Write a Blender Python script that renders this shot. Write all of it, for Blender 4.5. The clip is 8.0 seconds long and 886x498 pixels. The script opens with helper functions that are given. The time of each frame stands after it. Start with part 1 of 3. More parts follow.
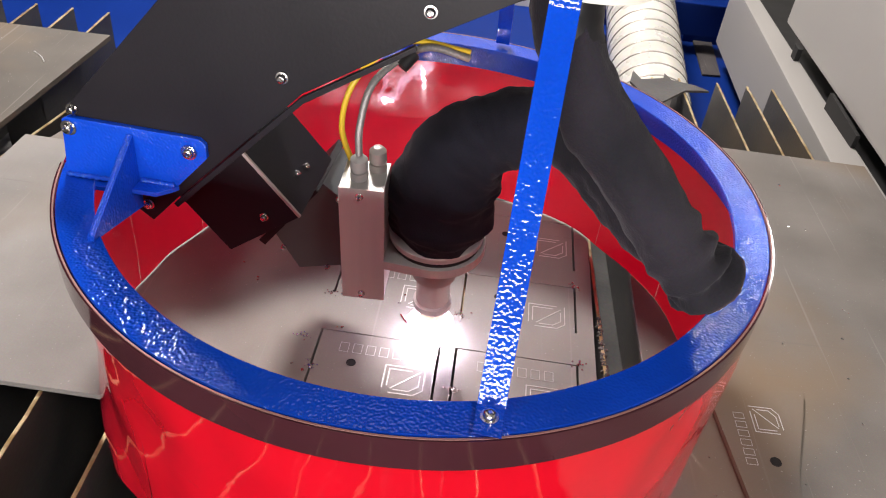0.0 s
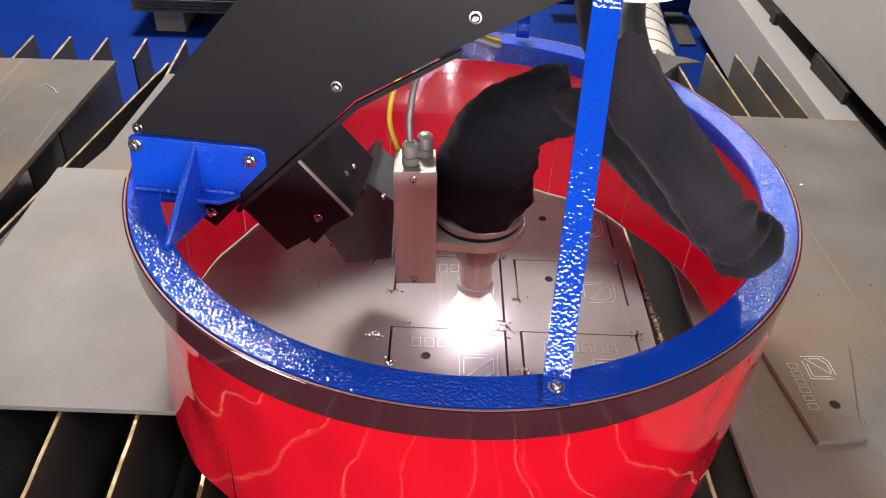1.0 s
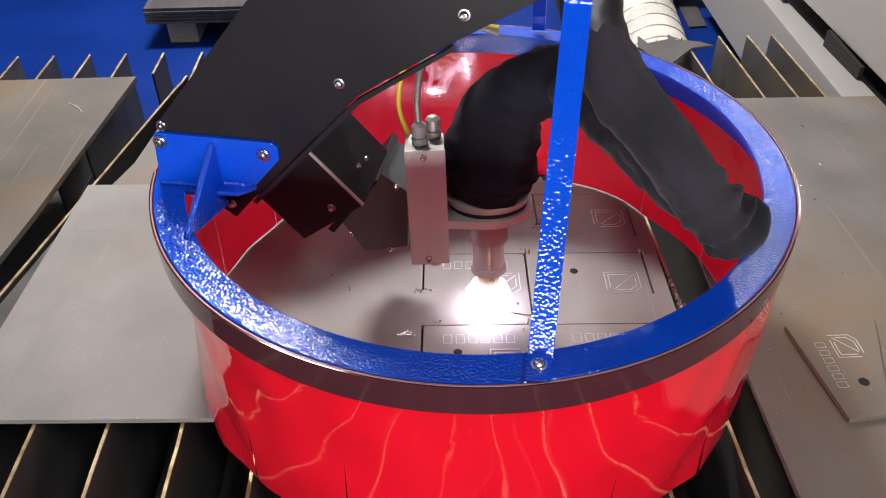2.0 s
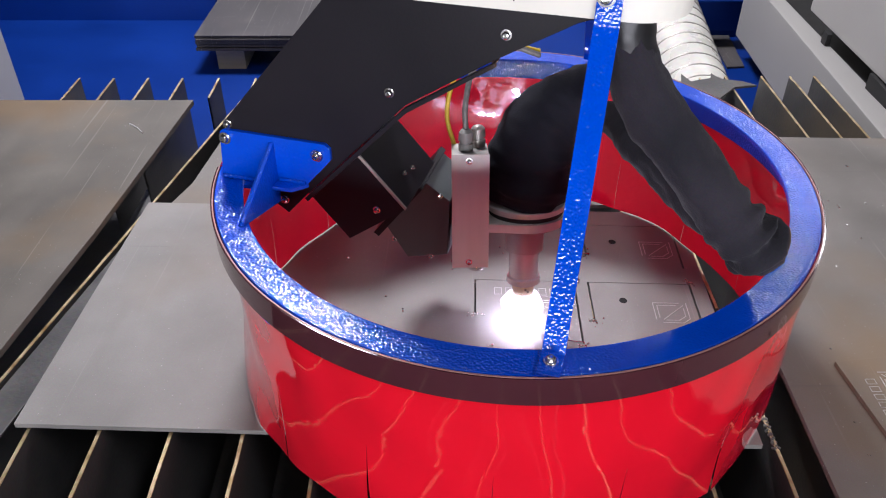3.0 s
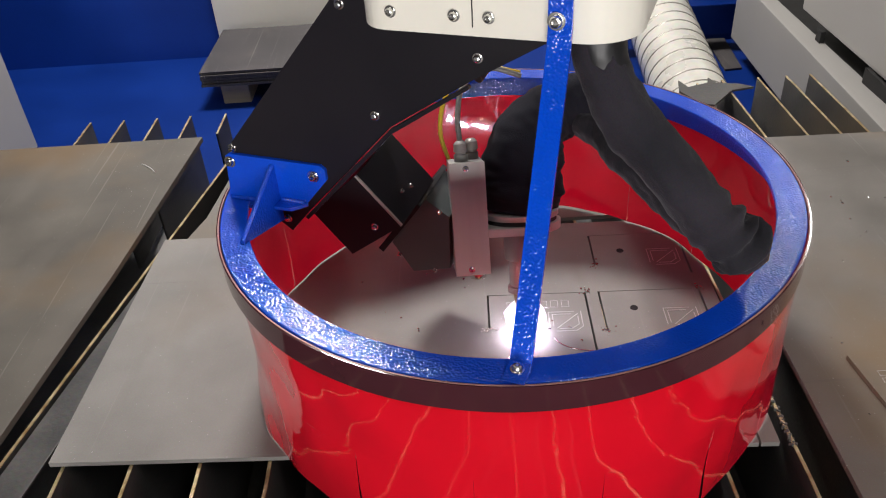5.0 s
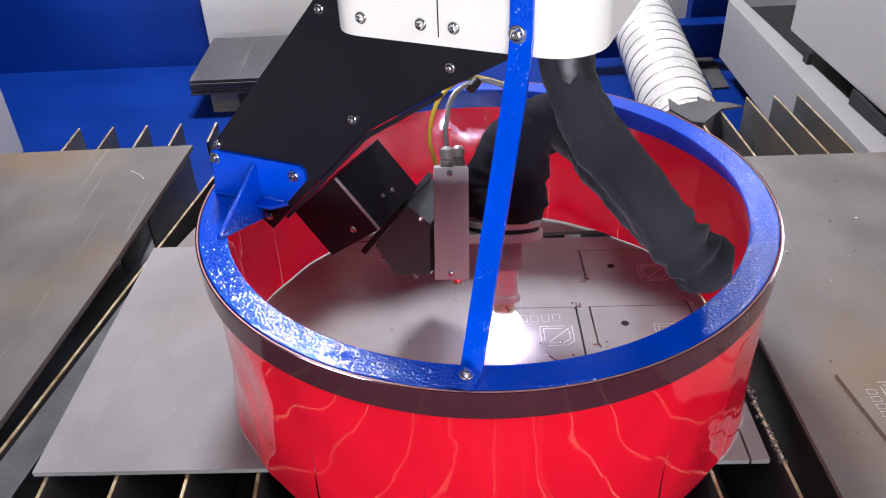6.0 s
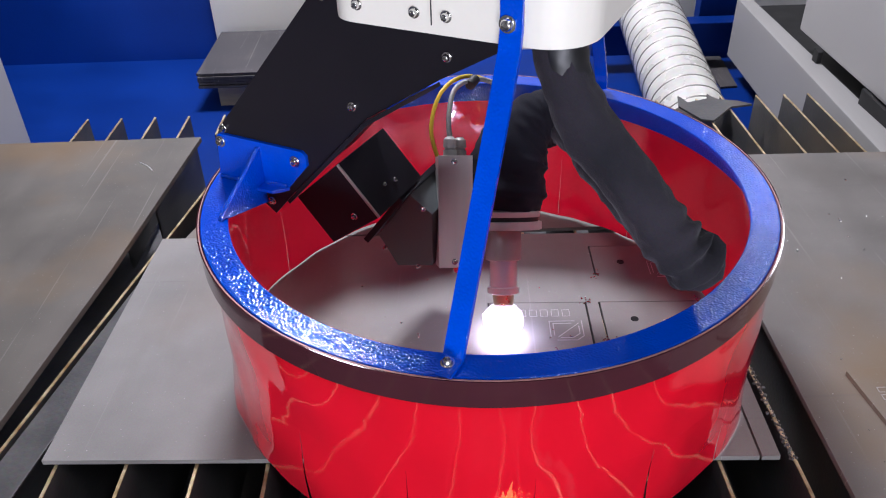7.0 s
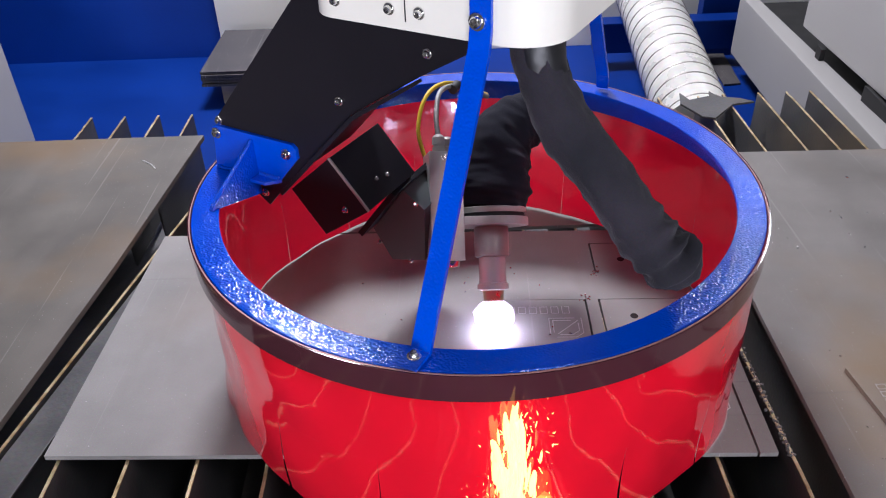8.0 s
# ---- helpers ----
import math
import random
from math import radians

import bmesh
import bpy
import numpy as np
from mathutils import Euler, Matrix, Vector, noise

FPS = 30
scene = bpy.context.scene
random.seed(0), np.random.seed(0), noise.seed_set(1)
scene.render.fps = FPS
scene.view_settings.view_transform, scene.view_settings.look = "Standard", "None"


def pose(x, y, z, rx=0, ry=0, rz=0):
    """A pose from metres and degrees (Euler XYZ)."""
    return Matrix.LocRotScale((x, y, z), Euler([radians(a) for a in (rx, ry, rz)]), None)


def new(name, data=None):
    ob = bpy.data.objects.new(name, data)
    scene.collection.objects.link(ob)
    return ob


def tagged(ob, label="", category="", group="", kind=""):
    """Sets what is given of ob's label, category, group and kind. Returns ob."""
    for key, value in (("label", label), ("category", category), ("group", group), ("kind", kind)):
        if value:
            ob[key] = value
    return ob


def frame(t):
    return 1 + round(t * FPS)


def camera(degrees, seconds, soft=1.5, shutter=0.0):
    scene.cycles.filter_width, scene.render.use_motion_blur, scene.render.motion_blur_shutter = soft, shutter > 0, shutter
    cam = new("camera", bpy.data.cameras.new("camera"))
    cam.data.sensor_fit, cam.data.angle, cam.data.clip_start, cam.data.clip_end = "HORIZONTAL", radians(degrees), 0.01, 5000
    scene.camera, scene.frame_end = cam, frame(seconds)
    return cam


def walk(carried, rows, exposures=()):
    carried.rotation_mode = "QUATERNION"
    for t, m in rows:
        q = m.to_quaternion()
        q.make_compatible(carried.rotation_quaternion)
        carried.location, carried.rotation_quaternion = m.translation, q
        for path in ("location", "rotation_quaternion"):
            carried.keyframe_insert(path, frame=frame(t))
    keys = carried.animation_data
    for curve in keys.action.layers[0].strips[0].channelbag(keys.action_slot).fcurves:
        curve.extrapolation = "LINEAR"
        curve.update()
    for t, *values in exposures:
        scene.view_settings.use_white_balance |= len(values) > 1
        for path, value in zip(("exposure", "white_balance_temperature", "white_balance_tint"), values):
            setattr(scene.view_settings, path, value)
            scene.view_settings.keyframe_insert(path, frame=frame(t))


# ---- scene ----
SECONDS = 8.0
cam = camera(58.68, SECONDS, soft=1.1)


def eye(x, y, z, yaw, pitch, roll):
    return pose(x, y, z, 90 + pitch, 0, yaw) @ pose(0, 0, 0, 0, 0, roll)


walk(cam, [
    (0.0, eye(0.1746, -0.8816, 0.7845, -0.145, -37.745, 6.852)),
    (0.5, eye(0.0920, -0.9096, 0.7968, -1.572, -38.062, 4.872)),
    (1.0, eye(0.0397, -0.9210, 0.8130, -3.480, -38.409, 3.121)),
    (1.5, eye(0.0256, -0.9296, 0.8146, -4.302, -38.756, 1.234)),
    (2.0, eye(0.0251, -0.9324, 0.8358, -1.912, -39.036, -0.734)),
    (2.2, eye(0.0076, -0.9157, 0.8429, -0.145, -38.509, 0.573)),
    (3.3, eye(-0.0317, -0.9841, 0.8474, -0.271, -36.443, -0.705)),
    (3.5, eye(-0.0247, -0.9913, 0.8576, -0.299, -36.273, -1.597)),
    (4.0, eye(-0.0195, -0.9906, 0.8703, 0.559, -35.220, -2.935)),
    (4.5, eye(-0.0251, -0.9867, 0.8662, 1.098, -35.446, -4.010)),
    (5.8, eye(-0.0353, -0.9810, 0.8659, -0.134, -35.128, -3.183)),
    (6.0, eye(-0.0422, -0.9813, 0.8654, -0.598, -34.574, -2.306)),
    (6.5, eye(-0.0533, -0.9834, 0.8618, -0.670, -34.683, -2.115)),
    (7.0, eye(-0.0569, -0.9841, 0.8581, -0.452, -34.694, -1.759)),
    (7.5, eye(-0.0513, -0.9851, 0.8591, -0.100, -34.833, -2.260)),
    (8.0, eye(-0.0480, -0.9889, 0.8597, 0.026, -34.830, -2.044)),
], exposures=[(0, 0.9, 6700, 16), (2.2, 0.75, 6350, 15), (3.3, 0.6, 5880, 18), (4.0, 0.55, 5880, 18), (4.2, 0.28, 6700, 11), (4.7, 0.28, 6700, 11), (5.8, 0.85, 5780, 19), (6.2, 0.8, 5780, 19), (6.6, 0.55, 5730, 19), (8, 0.65, 5730, 19)])

# ---- light: a hall with cool-white overhead panels, plus added fill ----
world = bpy.data.worlds.new("hall_air")
world.use_nodes = True
world.node_tree.nodes["Background"].inputs[0].default_value = (0.92, 0.96, 1.0, 1)
world.node_tree.nodes["Background"].inputs[1].default_value = 0.25
scene.world = world


def overhead_panel_light(x, y, z, w, d, power):
    lamp = bpy.data.lights.new("overhead_panel_light", "AREA")
    lamp.shape, lamp.size, lamp.size_y, lamp.energy, lamp.color = "RECTANGLE", w, d, power, (1.0, 0.97, 0.93)
    ob = new("overhead_panel_light", lamp)
    ob.matrix_world = pose(x, y, z)
    return tagged(ob, "cool white rectangular panel light overhead, out of view", "ceiling light", "hall lights")


# these two are placed after the glints on the blue ring
overhead_panel_light(-0.43, 1.87, 2.5, 0.62, 0.52, 90)
overhead_panel_light(2.45, 3.65, 3.0, 0.5, 0.6, 30)
# these two are unseen fill, added to brighten the front side
overhead_panel_light(-1.7, -1.6, 3.4, 0.5, 2.4, 18)
overhead_panel_light(1.5, -2.2, 3.4, 0.5, 2.4, 44)
# added fill, low behind the camera, to brighten the film's outer front
front_fill = bpy.data.lights.new("front_fill_light", "AREA")
front_fill.shape, front_fill.size, front_fill.size_y, front_fill.energy, front_fill.color = "RECTANGLE", 4.6, 1.3, 235, (1.0, 0.985, 0.96)
tagged(new("front_fill_light", front_fill), "unseen fill light low behind the camera", "window light").matrix_world = pose(-0.3, -5.9, -0.05, 90, 0, 0)


# ---- materials ----
def material(name, base, rough=0.5, metal=0.0, var=0.25, scale=8.0, fine=180.0, bump=0.15, second=None, rough_var=0.15,
             stretch=(1, 1, 1), coat=0.0, stain=0.0, stain_colour=(0.2, 0.1, 0.04), spec=0.5, dist=0.001, detail=3.0, sheen=0.0):
    m = bpy.data.materials.new(name)
    m.use_nodes = True
    nt = m.node_tree
    b = nt.nodes["Principled BSDF"]
    tc = nt.nodes.new("ShaderNodeTexCoord")
    mp = nt.nodes.new("ShaderNodeMapping")
    mp.inputs["Scale"].default_value = stretch
    nt.links.new(tc.outputs["Object"], mp.inputs[0])

    def tex(s, detail=6.0):
        n = nt.nodes.new("ShaderNodeTexNoise")
        n.inputs["Scale"].default_value, n.inputs["Detail"].default_value = s, detail
        nt.links.new(mp.outputs[0], n.inputs["Vector"])
        return n

    big, small = tex(scale), tex(fine, detail)
    ramp = nt.nodes.new("ShaderNodeValToRGB")
    second = second or tuple(c * (1 - var) for c in base)
    ramp.color_ramp.elements[0].position, ramp.color_ramp.elements[1].position = 0.3, 0.7
    ramp.color_ramp.elements[0].color, ramp.color_ramp.elements[1].color = (*second, 1), (*base, 1)
    nt.links.new(big.outputs["Fac"], ramp.inputs[0])
    mix = nt.nodes.new("ShaderNodeMix")
    mix.data_type, mix.blend_type = "RGBA", "MULTIPLY"
    mix.inputs["Factor"].default_value = var
    nt.links.new(ramp.outputs[0], mix.inputs[6])
    nt.links.new(small.outputs["Color"], mix.inputs[7])
    out = mix.outputs[2]
    if stain:
        st = tex(2.3, 8.0)
        sr = nt.nodes.new("ShaderNodeMapRange")
        sr.inputs["From Min"].default_value, sr.inputs["From Max"].default_value = 0.52, 0.75
        sr.inputs["To Max"].default_value = stain
        nt.links.new(st.outputs["Fac"], sr.inputs["Value"])
        sm = nt.nodes.new("ShaderNodeMix")
        sm.data_type = "RGBA"
        sm.inputs[7].default_value = (*stain_colour, 1)
        nt.links.new(sr.outputs[0], sm.inputs["Factor"])
        nt.links.new(out, sm.inputs[6])
        out = sm.outputs[2]
    nt.links.new(out, b.inputs["Base Color"])
    rr = nt.nodes.new("ShaderNodeMapRange")
    rr.inputs["To Min"].default_value, rr.inputs["To Max"].default_value = max(rough - rough_var, 0.02), min(rough + rough_var, 1)
    nt.links.new(big.outputs["Fac"], rr.inputs["Value"])
    nt.links.new(rr.outputs[0], b.inputs["Roughness"])
    b.inputs["Metallic"].default_value = metal
    b.inputs["Specular IOR Level"].default_value = spec
    b.inputs["Coat Weight"].default_value = coat
    b.inputs["Sheen Weight"].default_value = sheen
    if bump:
        bp = nt.nodes.new("ShaderNodeBump")
        bp.inputs["Strength"].default_value, bp.inputs["Distance"].default_value = bump, dist
        nt.links.new(small.outputs["Fac"], bp.inputs["Height"])
        nt.links.new(bp.outputs[0], b.inputs["Normal"])
    return m


def plate_steel(name, light, dark, rust, rust_amount):
    """Rolled steel sheet: clouded scale, long scratches, rusty smears and fine speckle."""
    m = material(name, light, 0.68, 0.12, 0.28, 5.0, 420, 0.10, second=dark, rough_var=0.14, stain=rust_amount, stain_colour=rust)
    nt = m.node_tree
    b = nt.nodes["Principled BSDF"]
    tc = [n for n in nt.nodes if n.type == "TEX_COORD"][0]
    base = b.inputs["Base Color"].links[0].from_socket
    for turn, stretch, low, high, colour, amount in ((0.5, (140.0, 1.6, 1.0), 0.66, 0.72, (0.50, 0.48, 0.45), 0.12), (-0.25, (2.0, 90.0, 1.0), 0.68, 0.72, (0.12, 0.11, 0.11), 0.25),
                                                     (0.0, (260.0, 260.0, 1.0), 0.70, 0.74, (0.6, 0.58, 0.55), 0.5), (0.3, (7.0, 2.2, 1.0), 0.55, 0.75, (0.17, 0.15, 0.13), 0.45)):
        mp = nt.nodes.new("ShaderNodeMapping")
        mp.inputs["Scale"].default_value, mp.inputs["Rotation"].default_value = stretch, (0, 0, turn)
        nt.links.new(tc.outputs["Object"], mp.inputs[0])
        n = nt.nodes.new("ShaderNodeTexNoise")
        n.inputs["Scale"].default_value, n.inputs["Detail"].default_value = 1.0, 3.0
        nt.links.new(mp.outputs[0], n.inputs["Vector"])
        r = nt.nodes.new("ShaderNodeMapRange")
        r.inputs["From Min"].default_value, r.inputs["From Max"].default_value, r.inputs["To Max"].default_value = low, high, amount
        nt.links.new(n.outputs["Fac"], r.inputs["Value"])
        x = nt.nodes.new("ShaderNodeMix")
        x.data_type = "RGBA"
        x.inputs[7].default_value = (*colour, 1)
        nt.links.new(r.outputs[0], x.inputs["Factor"])
        nt.links.new(base, x.inputs[6])
        base = x.outputs[2]
    nt.links.new(base, b.inputs["Base Color"])
    return m


def glow(name, colour, strength):
    m = bpy.data.materials.new(name)
    m.use_nodes = True
    b = m.node_tree.nodes["Principled BSDF"]
    b.inputs["Base Color"].default_value = (*colour, 1)
    b.inputs["Emission Color"].default_value = (*colour, 1)
    b.inputs["Emission Strength"].default_value = strength
    return m


def halo_glow(name, colour, strength):
    """Painted halo: adds its light and lets everything behind it through."""
    m = bpy.data.materials.new(name)
    m.use_nodes = True
    nt = m.node_tree
    nt.nodes.remove(nt.nodes["Principled BSDF"])
    e, t, add = nt.nodes.new("ShaderNodeEmission"), nt.nodes.new("ShaderNodeBsdfTransparent"), nt.nodes.new("ShaderNodeAddShader")
    e.inputs[0].default_value, e.inputs[1].default_value = (*colour, 1), strength
    nt.links.new(e.outputs[0], add.inputs[0])
    nt.links.new(t.outputs[0], add.inputs[1])
    nt.links.new(add.outputs[0], nt.nodes["Material Output"].inputs[0])
    return m


def red_film():
    """Glossy red plastic film, which lets a part of the light through."""
    m = bpy.data.materials.new("red_film")
    m.use_nodes = True
    nt = m.node_tree
    b, out = nt.nodes["Principled BSDF"], nt.nodes["Material Output"]
    b.inputs["Base Color"].default_value = (0.82, 0.007, 0.020, 1)
    b.inputs["Roughness"].default_value = 0.035
    b.inputs["Specular IOR Level"].default_value = 0.9
    n = nt.nodes.new("ShaderNodeTexNoise")
    n.inputs["Scale"].default_value, n.inputs["Detail"].default_value = 26.0, 2.0
    tc = nt.nodes.new("ShaderNodeTexCoord")
    nt.links.new(tc.outputs["Object"], n.inputs["Vector"])
    bp = nt.nodes.new("ShaderNodeBump")
    bp.inputs["Strength"].default_value, bp.inputs["Distance"].default_value = 0.30, 0.002
    b.inputs["Coat Weight"].default_value, b.inputs["Coat IOR"].default_value, b.inputs["Coat Roughness"].default_value = 1.0, 1.8, 0.012
    nt.links.new(n.outputs["Fac"], bp.inputs["Height"])
    nt.links.new(bp.outputs[0], b.inputs["Normal"])
    nt.links.new(bp.outputs[0], b.inputs["Coat Normal"])
    tl = nt.nodes.new("ShaderNodeBsdfTranslucent")
    tl.inputs[0].default_value = (0.75, 0.008, 0.06, 1)
    tp = nt.nodes.new("ShaderNodeBsdfTransparent")
    tp.inputs[0].default_value = (0.9, 0.04, 0.05, 1)
    m1, m2 = nt.nodes.new("ShaderNodeMixShader"), nt.nodes.new("ShaderNodeMixShader")
    m1.inputs[0].default_value, m2.inputs[0].default_value = 0.16, 0.03
    nt.links.new(b.outputs[0], m1.inputs[1])
    nt.links.new(tl.outputs[0], m1.inputs[2])
    nt.links.new(m1.outputs[0], m2.inputs[1])
    nt.links.new(tp.outputs[0], m2.inputs[2])
    nt.links.new(m2.outputs[0], out.inputs[0])
    return m


STEEL = plate_steel("mill_steel_plate", (0.235, 0.22, 0.20), (0.145, 0.135, 0.12), (0.20, 0.135, 0.07), 0.8)
STEEL_OLD = plate_steel("weathered_steel_plate", (0.165, 0.150, 0.126), (0.092, 0.082, 0.068), (0.17, 0.105, 0.045), 0.85)
STEEL_DARK = plate_steel("cut_steel_plate", (0.07, 0.064, 0.066), (0.045, 0.042, 0.044), (0.13, 0.10, 0.09), 0.4)
STEEL_CUT = plate_steel("clean_steel_sheet", (0.33, 0.318, 0.298), (0.225, 0.215, 0.20), (0.20, 0.155, 0.11), 0.6)
SLAT = material("burnt_steel_slat", (0.115, 0.11, 0.105), 0.5, 0.15, 0.5, 14.0, 150, 0.4, second=(0.065, 0.065, 0.066), stain=0.7,
                stain_colour=(0.16, 0.12, 0.07))
SLAT_EDGE = material("bare_slat_edge", (0.74, 0.62, 0.38), 0.4, 0.5, 0.4, 40.0, 150, 0.3, second=(0.36, 0.24, 0.10))
BLUE = material("blue_hammer_paint", (0.001, 0.068, 0.62), 0.04, 0.0, 0.12, 20.0, 350, 1.0, second=(0.001, 0.055, 0.52), rough_var=0.01, spec=0.7, dist=0.00064, detail=0.0)
# one blue paint in two tones: colour offsets the lamps, rear panel lightened
BLUE_DIMMED = material("blue_paint_dimmed", (0.002, 0.027, 0.20), 0.5, 0.0, 0.2, 3.0, 120, 0.05, second=(0.002, 0.019, 0.145), spec=0.15)
BLUE_LIFTED = material("blue_paint_lifted", (0.004, 0.050, 0.36), 0.5, 0.0, 0.2, 3.0, 120, 0.05, second=(0.003, 0.036, 0.28), spec=0.25)
BLACK = material("black_powder_coat", (0.015, 0.013, 0.017), 0.36, 0.0, 0.3, 6.0, 300, 0.12, second=(0.011, 0.010, 0.013), spec=0.2)
CLOTH = material("black_fabric", (0.023, 0.023, 0.034), 0.95, 0.0, 0.5, 12.0, 500, 0.6, second=(0.013, 0.013, 0.020), spec=0.15, sheen=0.045)
VELVET = material("grey_black_velvet_fabric", (0.037, 0.033, 0.042), 0.95, 0.0, 0.5, 14.0, 420, 0.7, second=(0.018, 0.018, 0.023), spec=0.1, sheen=0.07)
ALU = material("brushed_aluminium", (0.62, 0.61, 0.58), 0.42, 0.35, 0.12, 5.0, 300, 0.08, stretch=(8, 8, 0.4))
CHROME = material("polished_screw_steel", (0.78, 0.77, 0.75), 0.18, 1.0, 0.1, 40.0, 300, 0.0)
CAP = material("polished_cap", (0.82, 0.80, 0.78), 0.22, 0.4, 0.1, 20.0, 200, 0.02, rough_var=0.04)
BRASS = material("heated_brass", (0.72, 0.56, 0.38), 0.28, 1.0, 0.2, 30.0, 200, 0.05)
CREAM = material("cream_enamel", (0.80, 0.77, 0.68), 0.35, 0.0, 0.05, 4.0, 200, 0.03)
WALL = material("white_wall_paint", (0.80, 0.78, 0.70), 0.6, 0.0, 0.06, 2.0, 90, 0.05)
HALL = material("grey_hall_wall", (0.22, 0.22, 0.23), 0.8, 0.0, 0.1, 1.0, 40, 0.1)
CEILING = material("dark_hall_ceiling", (0.07, 0.07, 0.075), 0.9, 0.0, 0.2, 1.0, 40, 0.1)
RIM = material("cut_film_edge", (0.40, 0.20, 0.18), 0.4, 0.0, 0.2, 60.0, 200, 0.1)
GREY = material("light_grey_enamel", (0.36, 0.35, 0.33), 0.45, 0.0, 0.08, 2.0, 200, 0.05, stain=0.2, stain_colour=(0.35, 0.33, 0.3))
RUBBER = material("black_rubber", (0.012, 0.012, 0.012), 0.6, 0.0, 0.3, 10.0, 120, 0.1)
GALV = material("galvanised_duct", (0.76, 0.74, 0.67), 0.30, 0.15, 0.25, 9.0, 60, 0.10, second=(0.56, 0.55, 0.50))
BOOT = material("shiny_black_rubber", (0.012, 0.012, 0.014), 0.42, 0.0, 0.3, 10.0, 80, 0.25)
YELLOW = material("yellow_cable", (0.78, 0.54, 0.03), 0.45, 0.0, 0.1, 20.0, 200, 0.05)
BRAID = material("grey_braided_cable", (0.42, 0.41, 0.39), 0.45, 0.5, 0.35, 300.0, 800, 0.4)
FLOOR = material("concrete_floor", (0.25, 0.25, 0.24), 0.7, 0.0, 0.2, 1.5, 60, 0.2)
WOOD = material("pallet_wood", (0.42, 0.36, 0.27), 0.8, 0.0, 0.3, 6.0, 90, 0.3, stretch=(0.3, 4, 4))
CHALK = material("scribed_steel", (0.66, 0.65, 0.63), 0.4, 0.2, 0.2, 60.0, 300, 0.1)
HOLE_DARK = material("hole_dark", (0.012, 0.011, 0.011), 0.9, 0.0, 0.3, 40.0, 200, 0.1)
HEM = material("film_on_steel", (0.062, 0.018, 0.024), 0.08, 0.0, 0.15, 12.0, 60, 0.05, rough_var=0.03, spec=0.5)
SEAM = material("duct_seam", (0.50, 0.48, 0.43), 0.4, 0.8, 0.2, 30.0, 100, 0.1)
FILM = red_film()
SLEEVE = material("dull_torch_steel", (0.46, 0.42, 0.39), 0.4, 0.4, 0.15, 8.0, 200, 0.05)
SLAG = material("grey_slag", (0.26, 0.25, 0.23), 0.8, 0.1, 0.5, 60.0, 300, 0.5)
PANEL = material("grey_green_panel", (0.095, 0.108, 0.110), 0.4, 0.0, 0.2, 6.0, 300, 0.1)
SPARK = glow("flying_sparks", (1.0, 0.58, 0.14), 1.7)
ARC = glow("plasma_arc", (0.88, 0.80, 1.0), 290.0)
BLOOM = halo_glow("halo_glow", (0.88, 0.76, 1.0), 0.6)
SPARK_HALO = halo_glow("spark_halo", (1.0, 0.36, 0.05), 0.22)
JET_GLARE = glow("spark_jet_glare", (1.0, 0.60, 0.17), 1.35)


# ---- mesh helpers ----
def part(name, bm, mat, parent=None, label="", smooth=None):
    bmesh.ops.recalc_face_normals(bm, faces=bm.faces)
    me = bpy.data.meshes.new(name)
    if smooth is not None:
        for f in bm.faces:
            f.smooth = True
        for e in bm.edges:
            if len(e.link_faces) == 2 and e.calc_face_angle(0) > radians(smooth):
                e.smooth = False
    bm.to_mesh(me)
    bm.free()
    me.materials.append(mat)
    ob = new(name, me)
    ob.parent = parent
    return tagged(ob, label)


def root(name, label, category, group=""):
    return tagged(new(name), label, category, group)


def bevelled(bm, width, segments=2):
    if width:
        bmesh.ops.bevel(bm, geom=bm.edges[:], offset=width, segments=segments, profile=0.7, affect="EDGES", clamp_overlap=True)
    return bm


def box(x0, x1, y0, y1, z0, z1, bevel=0.0, bm=None):
    b = bmesh.new()
    bmesh.ops.create_cube(b, size=1)
    for v in b.verts:
        v.co = Vector(((x0 + x1) / 2 + v.co.x * (x1 - x0), (y0 + y1) / 2 + v.co.y * (y1 - y0), (z0 + z1) / 2 + v.co.z * (z1 - z0)))
    return bevelled(b, bevel)


def prism(outline, lo, hi, axis="z", bevel=0.0):
    """A flat outline pushed along an axis: (x, y) along z, (x, z) along y, (y, z) along x."""
    b = bmesh.new()
    put = {"z": lambda p, h: (p[0], p[1], h), "y": lambda p, h: (p[0], h, p[1]), "x": lambda p, h: (h, p[0], p[1])}[axis]
    low, high = [b.verts.new(put(p, lo)) for p in outline], [b.verts.new(put(p, hi)) for p in outline]
    b.faces.new(low), b.faces.new(high)
    for i in range(len(outline)):
        j = (i + 1) % len(outline)
        b.faces.new((low[i], low[j], high[j], high[i]))
    bmesh.ops.recalc_face_normals(b, faces=b.faces)
    return bevelled(b, bevel)


def lathe(profile, steps=48, m=None, closed=False):
    """Turn a profile of (radius, z) round z."""
    b = bmesh.new()
    rings = []
    for i in range(steps):
        a = 2 * math.pi * i / steps
        rings.append([b.verts.new((r * math.cos(a), r * math.sin(a), z)) for r, z in profile])
    n = len(profile)
    for i in range(steps):
        p, q = rings[i], rings[(i + 1) % steps]
        for k in range(n if closed else n - 1):
            b.faces.new((p[k], q[k], q[(k + 1) % n], p[(k + 1) % n]))
    if not closed:
        for k in (0, n - 1):
            if profile[k][0] > 1e-6:
                b.faces.new([r[k] for r in rings])
    bmesh.ops.remove_doubles(b, verts=b.verts, dist=1e-6)
    if m is not None:
        b.transform(m)
    return b


